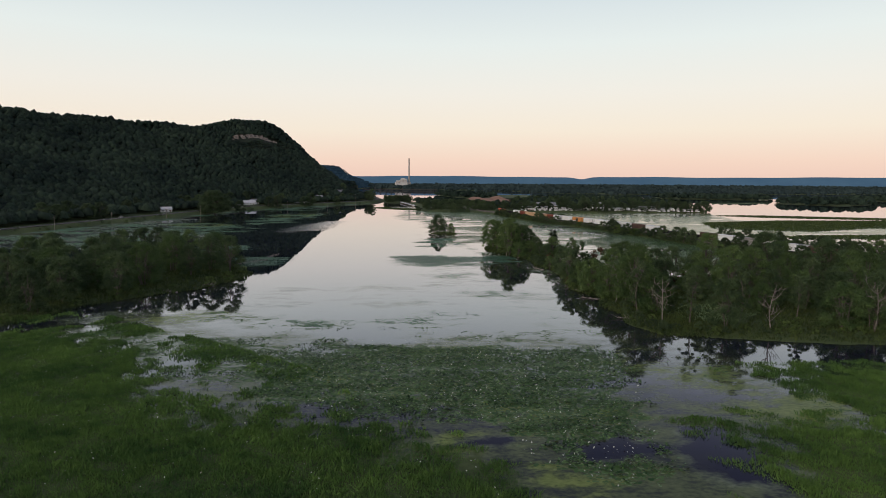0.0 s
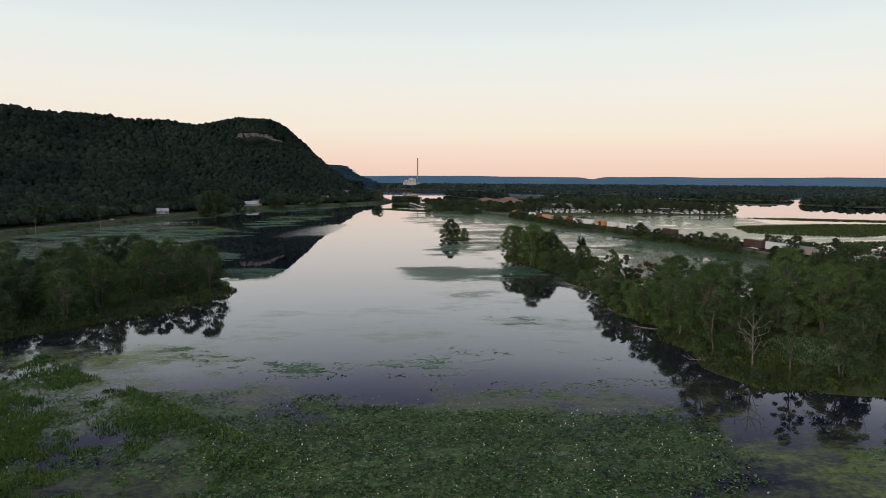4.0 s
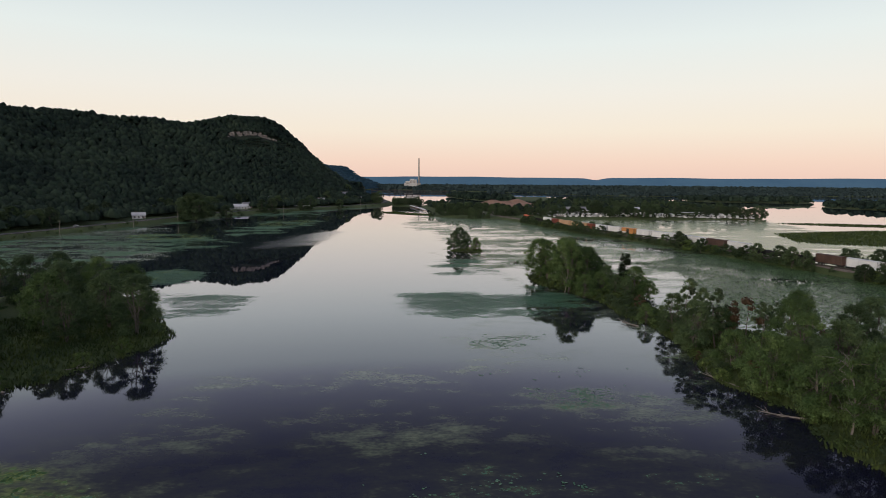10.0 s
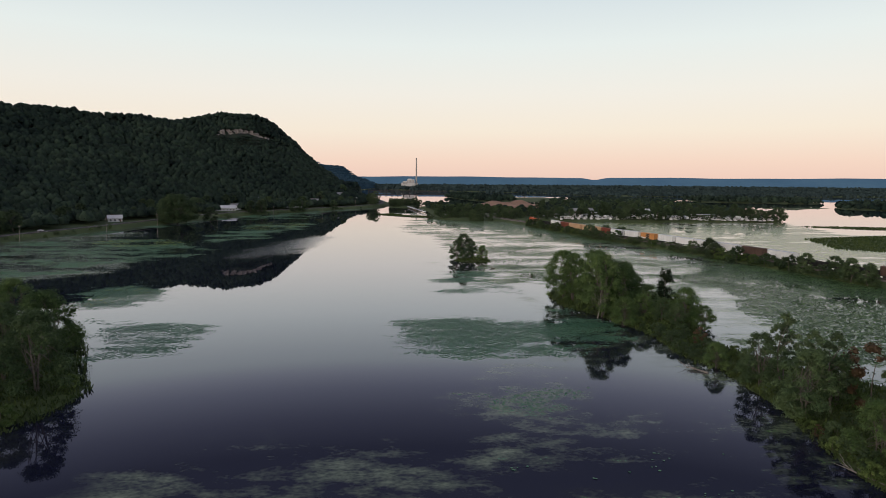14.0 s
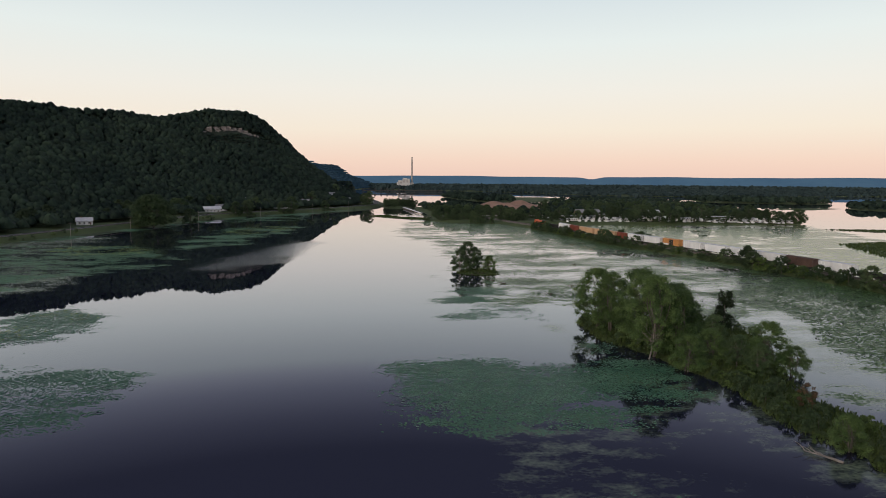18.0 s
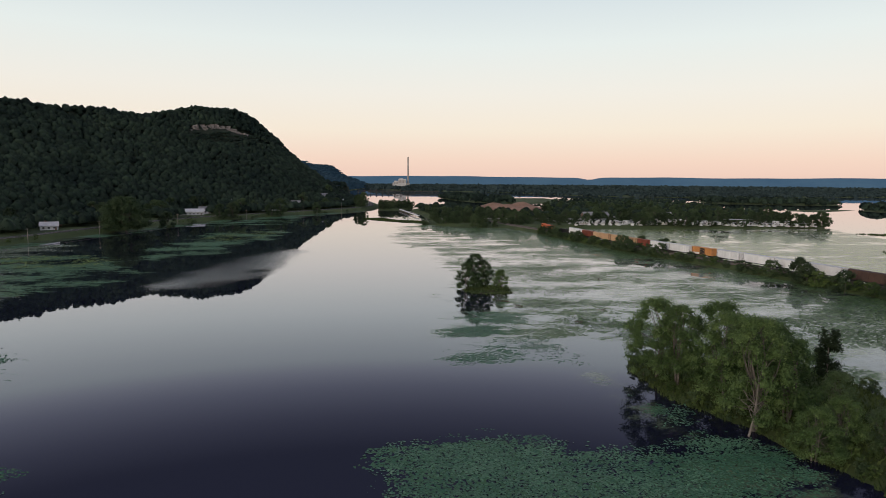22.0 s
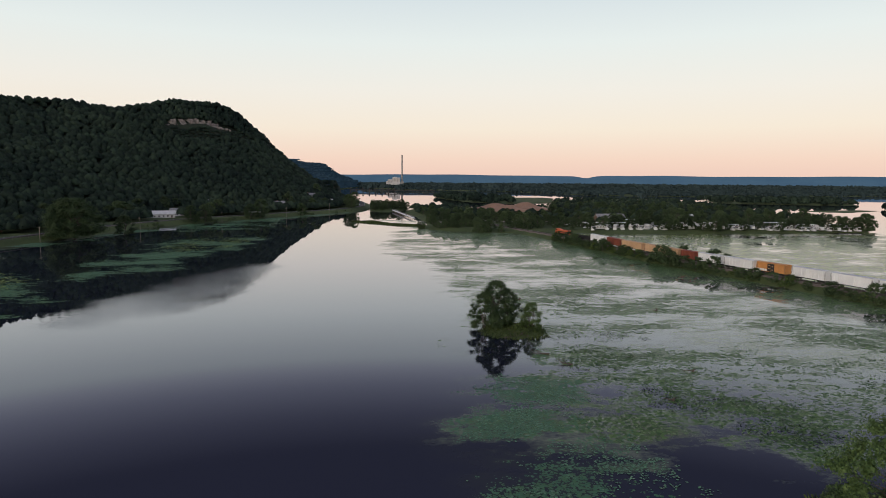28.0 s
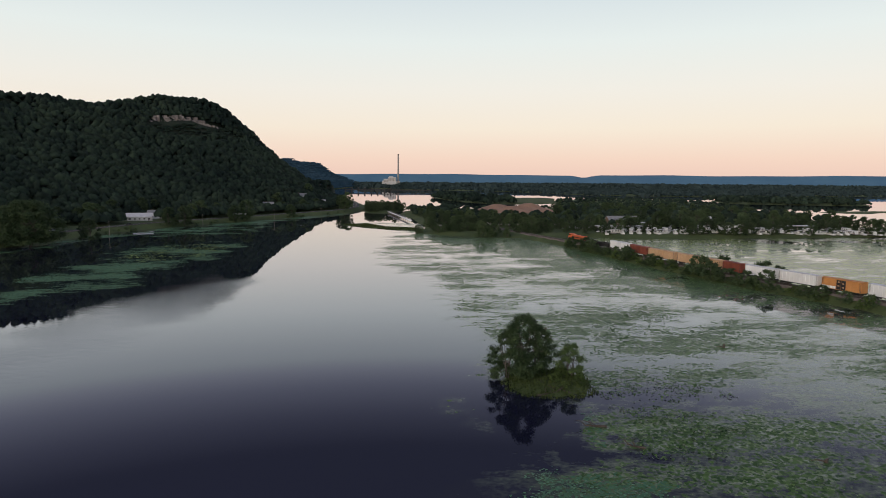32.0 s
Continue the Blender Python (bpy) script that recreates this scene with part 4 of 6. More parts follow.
# big willow and others along the road shore
for x, y, s, kind in ((-156, 549, 1.0, "weeping_willow"), (-141, 570, 1.1, "lowland_tree"), (-128, 668, 1.3, "lowland_tree"), (-134, 658, 1.0, "shore_tree"),
                      (-100, 712, 1.3, "shore_tree"), (-106, 704, 1.0, "shore_tree"), (-76, 752, 0.9, "shore_tree"), (-42, 834, 1.1, "shore_tree"), (-40, 850, 1.3, "shore_tree"), (-45, 842, 1.2, "shore_tree")):
    plant(kind, x, y, s, group="trees along the road")
for k in range(70):
    i = rng.randrange(3, len(SHORE) - 11)
    t = rng.random()
    x = SHORE[i][0] * (1 - t) + SHORE[i + 1][0] * t - rng.uniform(1, 5)
    y = SHORE[i][1] * (1 - t) + SHORE[i + 1][1] * t
    plant(rng.choice(("dark_shrub", "shrub")), x, y, rng.uniform(0.3, 0.75), group="shrubs along the road shore")

# south land: shore trees, marina trees, woods round the sand piles
WOOD_A = [(20, 640), (60, 605), (76, 592), (84, 640), (70, 690), (24, 700)]
WOOD_B = [(22, 705), (70, 700), (76, 770), (50, 790), (20, 780)]
WOOD_E = [(78, 596), (116, 592), (120, 700), (84, 720)]
WOOD_C = [(118, 612), (290, 606), (305, 650), (330, 760), (340, 850), (240, 860), (150, 880), (120, 760)]
WOOD_D = [(150, 880), (345, 850), (390, 1000), (415, 1160), (310, 1225), (225, 1110)]
PILES = ((90, 815, 25), (121, 812, 24), (106, 806, 20))
LANE = [(30, 655), (80, 668), (120, 668), (120, 660), (80, 658), (30, 645)]
for poly, gap, most, seed in ((WOOD_A, 7.5, 60, 31), (WOOD_B, 8, 70, 32), (WOODED_KNOLL, 5.5, 34, 33), (WOOD_C, 9.6, 165, 34), (WOOD_D, 13, 45, 35), (WOOD_E, 6.5, 40, 36)):
    for x, y in scatter(poly, gap, seed, 1.0, most=most, keep=lambda x, y: inside(LANE, [x], [y])[0] < -3 and along(TRACK, [x], [y])[0][0] > 6 and min(math.hypot(x - a, (y - b) * 1.2) - r for a, b, r in PILES) > 0):
        plant(plant.rng.choice(("shore_tree", "lowland_tree", "shore_tree", "shore_tree")), x, y, plant.rng.uniform(0.6, 1.05) * (0.45 if poly is WOOD_D else 0.62 if poly is WOOD_B else 0.78 if poly in (WOOD_A, WOODED_KNOLL) else 0.66 if poly is WOOD_E else 0.82 if x < 240 else 0.72), group="trees of the low land by the marina")
for k in range(36):
    x = rng.uniform(112, 286)
    plant(rng.choice(("shore_tree", "lowland_tree", "dark_shrub")), x, 606 + 0.03 * (x - 110) + rng.uniform(0, 30), rng.uniform(0.6, 1.15), group="trees on the marina shore")
for k in range(40):
    x = rng.uniform(14, 84)
    plant("shore_tree", x, 609 - 0.3 * (x - 20) + rng.uniform(0, 12), rng.uniform(0.2, 0.5), group="trees on the marina shore")


for x, y, s in ((47, 592, 0.8), (53, 589, 0.75), (60, 588, 0.5), (122, 594, 0.8), (139, 597, 0.7), (158, 592, 0.85), (171, 594, 0.95), (176, 592, 0.8), (196, 595, 0.9), (217, 596, 0.9), (240, 596, 1.0), (262, 597, 1.0), (281, 597, 0.9)):
    plant(rng.choice(("lowland_tree", "shore_tree")), x, y, s, group="trees on the marina shore")


for x, y, s, kind in ((160, 589, 0.6, "lowland_tree"), (165, 590, 0.55, "lowland_tree"), (180, 589, 0.8, "lowland_tree"), (186, 588, 0.9, "shore_tree"), (192, 590, 0.85, "lowland_tree"), (206, 590, 0.65, "lowland_tree"),
                      (229, 592, 0.75, "shore_tree"), (266, 594, 0.9, "shore_tree"), (272, 595, 0.95, "lowland_tree"), (279, 596, 0.9, "lowland_tree"), (286, 597, 1.0, "shore_tree"), (291, 601, 0.95, "shore_tree")):
    plant(kind, x, y, s, group="trees on the marina shore")


def juniper():
    """Dark narrow cedar standing over the grove."""
    r = np.random.RandomState(5)
    root = thing("cedar_tree", "dark dense cedar with an oval ragged crown", "tree", at=pose(K * 63.5, K * 266.2, 0.3))
    c, rr = [], []
    for z in np.linspace(1.0, 10.2, 46):
        w = 2.7 * math.sqrt(max(1 - ((z - 4.8) / 6.4) ** 2, 0.04))
        a = r.uniform(0, 6.28)
        c.append((math.cos(a) * w * 0.62, math.sin(a) * w * 0.62, z))
        rr.append(0.35 + w * 0.34)
    v, f = leaf_cloud(r, c, rr, 5200, 0.3)
    part("trunk", Solid().tube([(0, 0, -0.4), (0.1, 0, 5), (0, 0, 10)], [0.22, 0.15, 0.04]), M_BARK, root)
    link_mesh("crown", v, f, M_CEDAR, root)


juniper()


def dead_tree(x, y, h, seed, lean=0.1, label="bare silver-grey dead tree on the bank"):
    r = np.random.RandomState(seed)
    root = thing("dead_tree", label, "dead tree", at=pose(K * x, K * y, 0.4))
    trunk, boughs = Solid(), Solid()
    tip = (h * lean * r.uniform(-1, 1), h * lean * r.uniform(-1, 1), h)
    pts = limb(trunk, r, (0, 0, -0.6), tip, 0.2, 0.04, 7, 0.05, 7)
    for k in range(11):
        s = pts[r.randint(2, 7)]
        a, up, n = r.uniform(0, 6.28), r.uniform(0.4, 1.3), h * r.uniform(0.16, 0.4)
        e = s + np.array((math.cos(a) * n, math.sin(a) * n, up * n)) * 0.72
        q = limb(boughs, r, s, e, 0.075, 0.02, 5)
        for j in range(4):
            b = q[r.randint(1, 5)]
            limb(boughs, r, b, b + r.normal(size=3) * n * 0.3 + (0, 0, n * 0.22), 0.045, 0.012, 4, steps=2)
    part("trunk", trunk, M_DEAD, root)
    tagged(part("bough", boughs, M_DEAD, root), kind="stuff")


for x, y, h, seed in ((53.2, 125.8, 12, 1), (72, 119, 12, 2), (51, 148, 12, 5), (53, 143, 11, 6), (41.0, 247.3, 9.5, 10),
                      (90, 116, 12, 11), (49.5, 187, 6, 13), (-68, 160, 7, 15)):
    dead_tree(x, y, h, seed)


def log(x, y, length, turn, r=0.22, label="fallen grey log lying half in the water", seed=0, twigs=6):
    q = np.random.RandomState(seed)
    root = thing("fallen_log", label, "log", at=pose(K * x, K * y, 0.12, 0, 0, turn))
    body, tw = Solid(), Solid()
    pts = limb(body, q, (-length / 2, 0, 0), (length / 2, 0, 0.15), r, r * 0.35, 7, 0.03, 6)
    for k in range(twigs):
        p = pts[q.randint(3, 7)]
        limb(tw, q, p, p + np.array((q.uniform(0.5, 2.2), q.uniform(-1.6, 1.6), q.uniform(0.1, 1.1))), r * 0.35, 0.02, 4)
    wood = M_TIE if y > 320 else M_DEAD
    part("stem", body, wood, root)
    tagged(part("bough", tw, wood, root), kind="stuff")


for k, (x, y, n, turn) in enumerate(((48.0, 155.5, 9, 150), (25.2, 333.4, 3.4, 175), (28, 327, 2.2, 160), (46.5, 170, 8, 110), (24, 347, 5, 140), (22, 345.5, 4, 20), (49, 132, 7, 165), (-52, 178, 6, 30), (-58, 168, 5, 160), (45.5, 208, 5, 130), (26, 388, 1.6, 0))):
    log(x, y, n, turn, seed=40 + k)
for k, (x, y, h) in enumerate(((60.4, 368.9, 1.0), (31, 384, 0.8), (47, 322, 0.6), (38, 309, 0.6))):
    st = thing("tree_stump", "dark jagged stump standing in shallow water", "stump", at=pose(K * x, K * y, 0))
    part("stem", Solid().tube([(0, 0, -0.8), (0.1, 0.05, h * 0.6), (0.3, 0.1, h)], [0.32, 0.24, 0.08], 7), M_TIE, st)
    part("root_arms", Solid().tube([(0, 0, 0.2), (-1.1, 0.3, 0.35), (-1.9, 0.5, 0.2)], [0.14, 0.09, 0.04], 5).tube([(0, 0, 0.2), (0.9, 0.5, 0.5)], [0.12, 0.04], 5), M_TIE, st)


# ---- far forest: many crowns too far to tell apart ----
def forest(name, places, heights, radii, clumps, size, material, label, seed):
    """Crowns of a wood: a lumpy dome with leaf clumps on it for each tree, and one tint a tree."""
    rng = np.random.RandomState(seed)
    n, seg, rings = len(places), 8, np.array((-0.15, 0.25, 0.6, 0.86, 1.0))
    d = rng.normal(size=(n, clumps, 3))
    d /= np.linalg.norm(d, axis=2)[:, :, None]
    d[:, :, 2] = np.abs(d[:, :, 2]) - 0.25
    q = rng.uniform(0.72, 1.08, (n, clumps, 1))
    c = places[:, None, :] + d * q * np.stack([radii, radii, heights * 0.50], -1)[:, None, :]
    c[:, :, 2] += heights[:, None] * 0.46
    nrm = d + rng.normal(scale=0.3, size=d.shape) + (0, 0, 0.2)
    nrm /= np.linalg.norm(nrm, axis=2)[:, :, None]
    a = np.cross(nrm, rng.normal(size=d.shape))
    a /= np.linalg.norm(a, axis=2)[:, :, None]
    b = np.cross(nrm, a)
    s = (size * radii[:, None] * rng.uniform(0.6, 1.2, (n, clumps)))[:, :, None]
    v = np.stack([c - a * s, c - b * s * 0.8, c + a * s, c + b * s * 0.8], 2).reshape(-1, 3)
    f = np.arange(n * clumps * 4).reshape(-1, 4)
    ang = np.arange(seg) * 2 * np.pi / seg
    wide = np.sqrt(np.maximum(1 - (np.clip(rings, 0, 0.98)) ** 2, 0.02))
    j = rng.uniform(0.6, 1.1, (n, len(rings), seg)) * 0.93
    dome = np.stack([np.cos(ang)[None, None] * wide[None, :, None] * j * radii[:, None, None], np.sin(ang)[None, None] * wide[None, :, None] * j * radii[:, None, None],
                     heights[:, None, None] * (0.44 + 0.50 * rings[None, :, None] * rng.uniform(0.8, 1.12, (n, len(rings), seg)))], -1) + places[:, None, None, :]
    base = (np.arange(n) * len(rings) * seg)[:, None, None] + (np.arange(len(rings) - 1) * seg)[None, :, None]
    k, k1 = np.arange(seg)[None, None], (np.arange(seg)[None, None] + 1) % seg
    g = np.stack([base + k, base + k1, base + k1 + seg, base + k + seg], -1).reshape(-1, 4) + len(v)
    ob = link_mesh(name, np.concatenate([v, dome.reshape(-1, 3)]), np.concatenate([f, g]), material, smooth=True)
    tint = rng.rand(n)
    attr = ob.data.attributes.new("tint", "FLOAT", "POINT")
    attr.data.foreach_set("value", np.concatenate([np.repeat(tint, clumps * 4), np.repeat(tint, len(rings) * seg)]).astype(np.float32))
    return tagged(ob, label, "forest", kind="stuff")


CLIFF = [(-236, 916), (-222, 934), (-205, 960), (-189, 984)]


HOMES = ((-163, 686, 12), (-193, 538, 10), (-160, 708, 5), (-118, 766, 9), (-104, 812, 5), (-86, 880, 5), (-70, 902, 7), (-58, 925, 5), (-205, 565, 5), (-212, 600, 3), (-150, 752, 1), (-176, 630, 10), (-200, 500, 8))


def bluff_places(x0, x1, y0, y1, gap, seed, ok):
    rng = np.random.RandomState(seed)
    gx, gy = np.meshgrid(np.arange(x0, x1, gap), np.arange(y0, y1, gap))
    x, y = (gx + rng.uniform(-0.45, 0.45, gx.shape) * gap).ravel(), (gy + rng.uniform(-0.45, 0.45, gy.shape) * gap).ravel()
    k = ok(x, y)
    x, y = x[k], y[k]
    return np.stack([x * K, y * K, ground_zs(x, y) * K - 0.6], -1), rng


def on_bluff(x, y):
    s = inside(BANK, x, y)
    road = along(ROAD, x, y)[0]
    d, z, side = along(RIDGE, x, y)
    seen = (x > -0.62 * (y + 40)) & (y < 1290)
    clear = np.min([np.minimum(np.hypot(x - a, y - b), np.hypot(x - a - 4, y - b + 9)) - r for a, b, r in HOMES], axis=0)
    cliff = along([(a, b, 0) for a, b in CLIFF], x, y)[0]
    return (s > 16) & (road > 11) & seen & (clear > 0) & ~((side > 0) & (d > 55)) & (cliff > 2.8) & (along([(a + 4, b - 3, 0) for a, b in CLIFF], x, y)[0] > 2.6)


p, rng_f = bluff_places(-640, -20, 190, 1290, 5.0, 51, on_bluff)
hh = rng_f.uniform(8.5, 11.0, len(p)) * rng_f.uniform(0.9, 1.15, len(p))
near_cliff = along([(a + 14, b - 9, 0) for a, b in CLIFF], p[:, 0] / K, p[:, 1] / K)[0] < 14
hh = np.where(near_cliff, hh * 0.42, hh)
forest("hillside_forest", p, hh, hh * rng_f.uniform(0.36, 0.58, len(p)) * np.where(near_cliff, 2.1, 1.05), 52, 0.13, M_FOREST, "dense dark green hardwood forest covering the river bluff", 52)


rng_h = np.random.RandomState(61)
hx, hy = rng_h.uniform(-240, -60, 2600), rng_h.uniform(400, 930, 2600)
foot = on_bluff(hx, hy) & (inside(BANK, hx, hy) < 62)
for x, y in list(zip(hx[foot], hy[foot]))[:95]:
    if any(abs(x - a) < 13 and -48 < y - b < 4 for a, b, r in HOMES):
        continue
    plant(plant.rng.choice(("lowland_tree", "shore_tree", "lowland_tree")), float(x), float(y), plant.rng.uniform(0.75, 1.2), group="trees at the foot of the bluff")


def on_far(poly_list, gap_margin):
    def ok(x, y):
        return np.max([inside(q, x, y) for q in poly_list], axis=0) > gap_margin
    return ok


p, rng_f = bluff_places(55, 1210, 790, 1500, 11, 53, on_far([ISLE_WOOD, FAR_ISLE_B, FAR_ISLE_C, FAR_ISLE_D], 3))
hh = rng_f.uniform(6, 13, len(p))
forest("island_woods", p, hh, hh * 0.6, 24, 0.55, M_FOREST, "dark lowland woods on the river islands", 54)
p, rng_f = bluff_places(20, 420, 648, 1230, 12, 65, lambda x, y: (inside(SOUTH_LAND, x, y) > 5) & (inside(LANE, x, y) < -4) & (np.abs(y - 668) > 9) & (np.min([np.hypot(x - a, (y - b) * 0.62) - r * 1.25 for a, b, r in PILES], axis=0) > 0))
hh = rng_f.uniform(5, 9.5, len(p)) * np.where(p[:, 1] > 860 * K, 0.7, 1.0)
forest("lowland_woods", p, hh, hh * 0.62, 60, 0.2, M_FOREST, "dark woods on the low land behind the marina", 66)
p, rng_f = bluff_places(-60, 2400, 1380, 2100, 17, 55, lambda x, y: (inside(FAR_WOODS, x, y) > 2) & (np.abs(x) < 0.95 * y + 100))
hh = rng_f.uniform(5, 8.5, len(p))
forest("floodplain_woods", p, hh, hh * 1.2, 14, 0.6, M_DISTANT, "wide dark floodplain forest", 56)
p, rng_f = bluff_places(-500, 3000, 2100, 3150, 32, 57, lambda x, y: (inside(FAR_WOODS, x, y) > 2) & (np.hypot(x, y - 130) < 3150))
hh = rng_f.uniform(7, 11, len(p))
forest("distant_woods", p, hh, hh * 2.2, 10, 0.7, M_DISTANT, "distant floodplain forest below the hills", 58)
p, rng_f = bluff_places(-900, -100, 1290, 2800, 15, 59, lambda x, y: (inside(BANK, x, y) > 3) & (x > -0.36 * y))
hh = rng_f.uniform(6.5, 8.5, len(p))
forest("far_bluff_forest", p, hh, hh * 1.5, 14, 0.3, M_HAZE, "forest on the bluff farther down the valley, bluish with painted haze", 60)


# ---- railway ----
def strip(name, line, half, lift, material, label, category, parent=None, kind="structure", step=4.0, thick=0.0, shift=0.0):
    """A band along a line of the plan (x, y, height), half its width in metres."""
    p = np.array(line, float)
    s = np.r_[0, np.cumsum(np.hypot(*np.diff(p[:, :2], axis=0).T))]
    t = np.linspace(0, s[-1], max(3, int(s[-1] / step)))
    c = np.stack([np.interp(t, s, p[:, k]) for k in range(3)], -1)
    c[2:-2, :2] = (c[:-4, :2] + c[1:-3, :2] + c[2:-2, :2] + c[3:-1, :2] + c[4:, :2]) / 5
    d = np.gradient(c[:, :2], axis=0)
    d /= np.linalg.norm(d, axis=1)[:, None]
    n = np.stack([d[:, 1], -d[:, 0]], -1)
    c = c * K
    c[:, 2] += lift
    c[:, :2] += n * shift
    a, b = c.copy(), c.copy()
    a[:, :2] -= n * half
    b[:, :2] += n * half
    rows = [a, b] if not thick else [a - (0, 0, thick), a, b, b - (0, 0, thick)]
    v = np.concatenate(rows)
    m, i = len(t), np.arange(len(t) - 1)
    f = np.concatenate([np.stack([i + k * m, i + (k + 1) * m, i + (k + 1) * m + 1, i + k * m + 1], -1) for k in range(len(rows) - 1)])
    ob = link_mesh(name, v, f, material, parent)
    if not parent:
        tagged(ob, label, category, kind=kind)
    return ob, c


RAILBED = [(x, y, 1.8) for x, y, _ in TRACK]
strip("embankment", RAILBED, 3.2, 0.0, M_GRAVEL, "grey crushed-stone railway bed across the water", "railway", thick=0.8)
_, tie_line = strip("railway_track", RAILBED, 0.08, 0.42, M_STEEL, "steel rail on wooden ties", "railway", shift=-0.72, thick=0.18)
strip("railway_track", RAILBED, 0.08, 0.42, M_STEEL, "steel rail on wooden ties", "railway", shift=0.72, thick=0.18)
ties = Solid()
for (ax, ay), (bx, by) in zip(tr[:-1, :2] * K, tr[1:, :2] * K):
    n = math.hypot(bx - ax, by - ay)
    ux, uy = (bx - ax) / n, (by - ay) / n
    for k in np.arange(0, n, 1.3):
        x, y = ax + ux * k, ay + uy * k
        o = [(x + sx * uy * 1.3 + sy * ux * 0.12, y - sx * ux * 1.3 + sy * uy * 0.12) for sx, sy in ((-1, -1), (1, -1), (1, 1), (-1, 1))]
        ties.add([(*q, K * 1.8 + 0.04) for q in o] + [(*q, K * 1.8 + 0.24) for q in o], [(4, 5, 6, 7), (0, 1, 5, 4), (1, 2, 6, 5), (2, 3, 7, 6), (3, 0, 4, 7)])
part("railway_ties", ties, M_TIE, None)
tagged(bpy.data.objects["railway_ties"], "dark wooden railway ties in ballast", "railway", kind="stuff")


def bogie(root, x):
    b = part("truck", Solid().box(x - 1.3, x + 1.3, -1.05, -0.85, 0.45, 0.85).box(x - 1.3, x + 1.3, 0.85, 1.05, 0.45, 0.85).box(x - 0.3, x + 0.3, -1.0, 1.0, 0.4, 0.75), M_BLACK, root)
    for dx in (-0.9, 0.9):
        w = Solid()
        for y in (-0.8, 0.66):
            w.tube([(x + dx, y, 0.45), (x + dx, y + 0.14, 0.45)], [0.45, 0.45], 12)
        w.tube([(x + dx, -0.8, 0.45), (x + dx, 0.8, 0.45)], [0.09, 0.09], 6)
        part("wheel", w, M_STEEL, b)


def boxcar(name, label, length, paint, door=None, roof=None, height=4.6, ribs=10, band=None):
    root = thing(name, label, "rail car", "freight train")
    h = length / 2
    body = Solid().box(-h, h, -1.5, 1.5, 1.15, height)
    part("body", body, paint, root)
    for y in (-1, 1):
        for k in range(ribs + 1):
            x = -h + 0.1 + k * (length - 0.2) / ribs
            part("rib", Solid().box(x - 0.06, x + 0.06, min(y * 1.5, y * 1.58), max(y * 1.5, y * 1.58), 1.2, height - 0.1), paint, root)
    part("roof", Solid().prism([(-1.56, height), (-1.56, height + 0.06), (0, height + 0.3), (1.56, height + 0.06), (1.56, height)], -h - 0.05, h + 0.05), roof or M_LITEROOF, root).rotation_euler = (0, 0, radians(90))
    part("underframe", Solid().box(-h + 0.1, h - 0.1, -0.35, 0.35, 0.7, 1.15).box(-h, h, -1.5, 1.5, 1.0, 1.147), M_BLACK, root)
    for y in (-1, 1):
        for x in ((-0.78, 0.82) if door else (0,)):
            w = 0.75 if door else 1.25
            part("door", Solid().box(x - w, x + w, min(y * 1.5, y * 1.62), max(y * 1.5, y * 1.62), 1.3, height - 0.25), door or paint, root)
        if door:
            lb = Solid()
            for x, z in ((-0.8, 3.6), (0.8, 3.2), (-0.8, 2.3), (0.8, 1.9)):
                lb.box(x - 0.3, x + 0.3, min(y * 1.62, y * 1.64), max(y * 1.62, y * 1.64), z, z + 0.35)
            part("placard", lb, M_TAN, root)
        if band:
            part("stripe", Solid().box(-h + 0.2, -h + 5, min(y * 1.56, y * 1.575), max(y * 1.56, y * 1.575), 1.35, 2.2), band, root, "sprayed pale paint along the lower side")
    for x in (-h + 0.4, h - 0.4):
        for y in (-1.58, 1.58):
            ld = Solid().box(x - 0.22, x - 0.18, y - 0.03, y + 0.03, 1.2, height).box(x + 0.18, x + 0.22, y - 0.03, y + 0.03, 1.2, height)
            for z in np.arange(1.4, height, 0.4):
                ld.box(x - 0.2, x + 0.2, y - 0.02, y + 0.02, z, z + 0.04)
            part("ladder", ld, M_STEEL, root)
    for sx in (-1, 1):
        part("coupler", Solid().box(min(sx * h, sx * (h + 0.7)), max(sx * h, sx * (h + 0.7)), -0.15, 0.15, 0.75, 1.05), M_BLACK, root)
    bogie(root, -h + 2.2)
    bogie(root, h - 2.2)
    return root


def gondola(name, label, length, paint, height=2.7):
    root = thing(name, label, "rail car", "freight train")
    h = length / 2
    for nm, b in (("side", (-h, h, -1.5, -1.38, 1.1, height)), ("side", (-h, h, 1.38, 1.5, 1.1, height)), ("end", (-h, -h + 0.12, -1.38, 1.38, 1.1, height)), ("end", (h - 0.12, h, -1.38, 1.38, 1.1, height))):
        part(nm, Solid().box(*b), paint, root)
    part("floor", Solid().box(-h, h, -1.5, 1.5, 0.9, 1.097), paint, root)
    part("load", Solid().box(-h + 0.15, h - 0.15, -1.35, 1.35, 1.1, height - 0.4, 0.35), M_GRAVEL, root, "dark heaped load")
    for k in range(9):
        x = -h + 0.3 + k * (length - 0.6) / 8
        for y0, y1 in ((-1.58, -1.5), (1.5, 1.58)):
            part("side_post", Solid().box(x - 0.06, x + 0.06, y0, y1, 1.0, height), paint, root)
    bogie(root, -h + 2)
    bogie(root, h - 2)
    return root


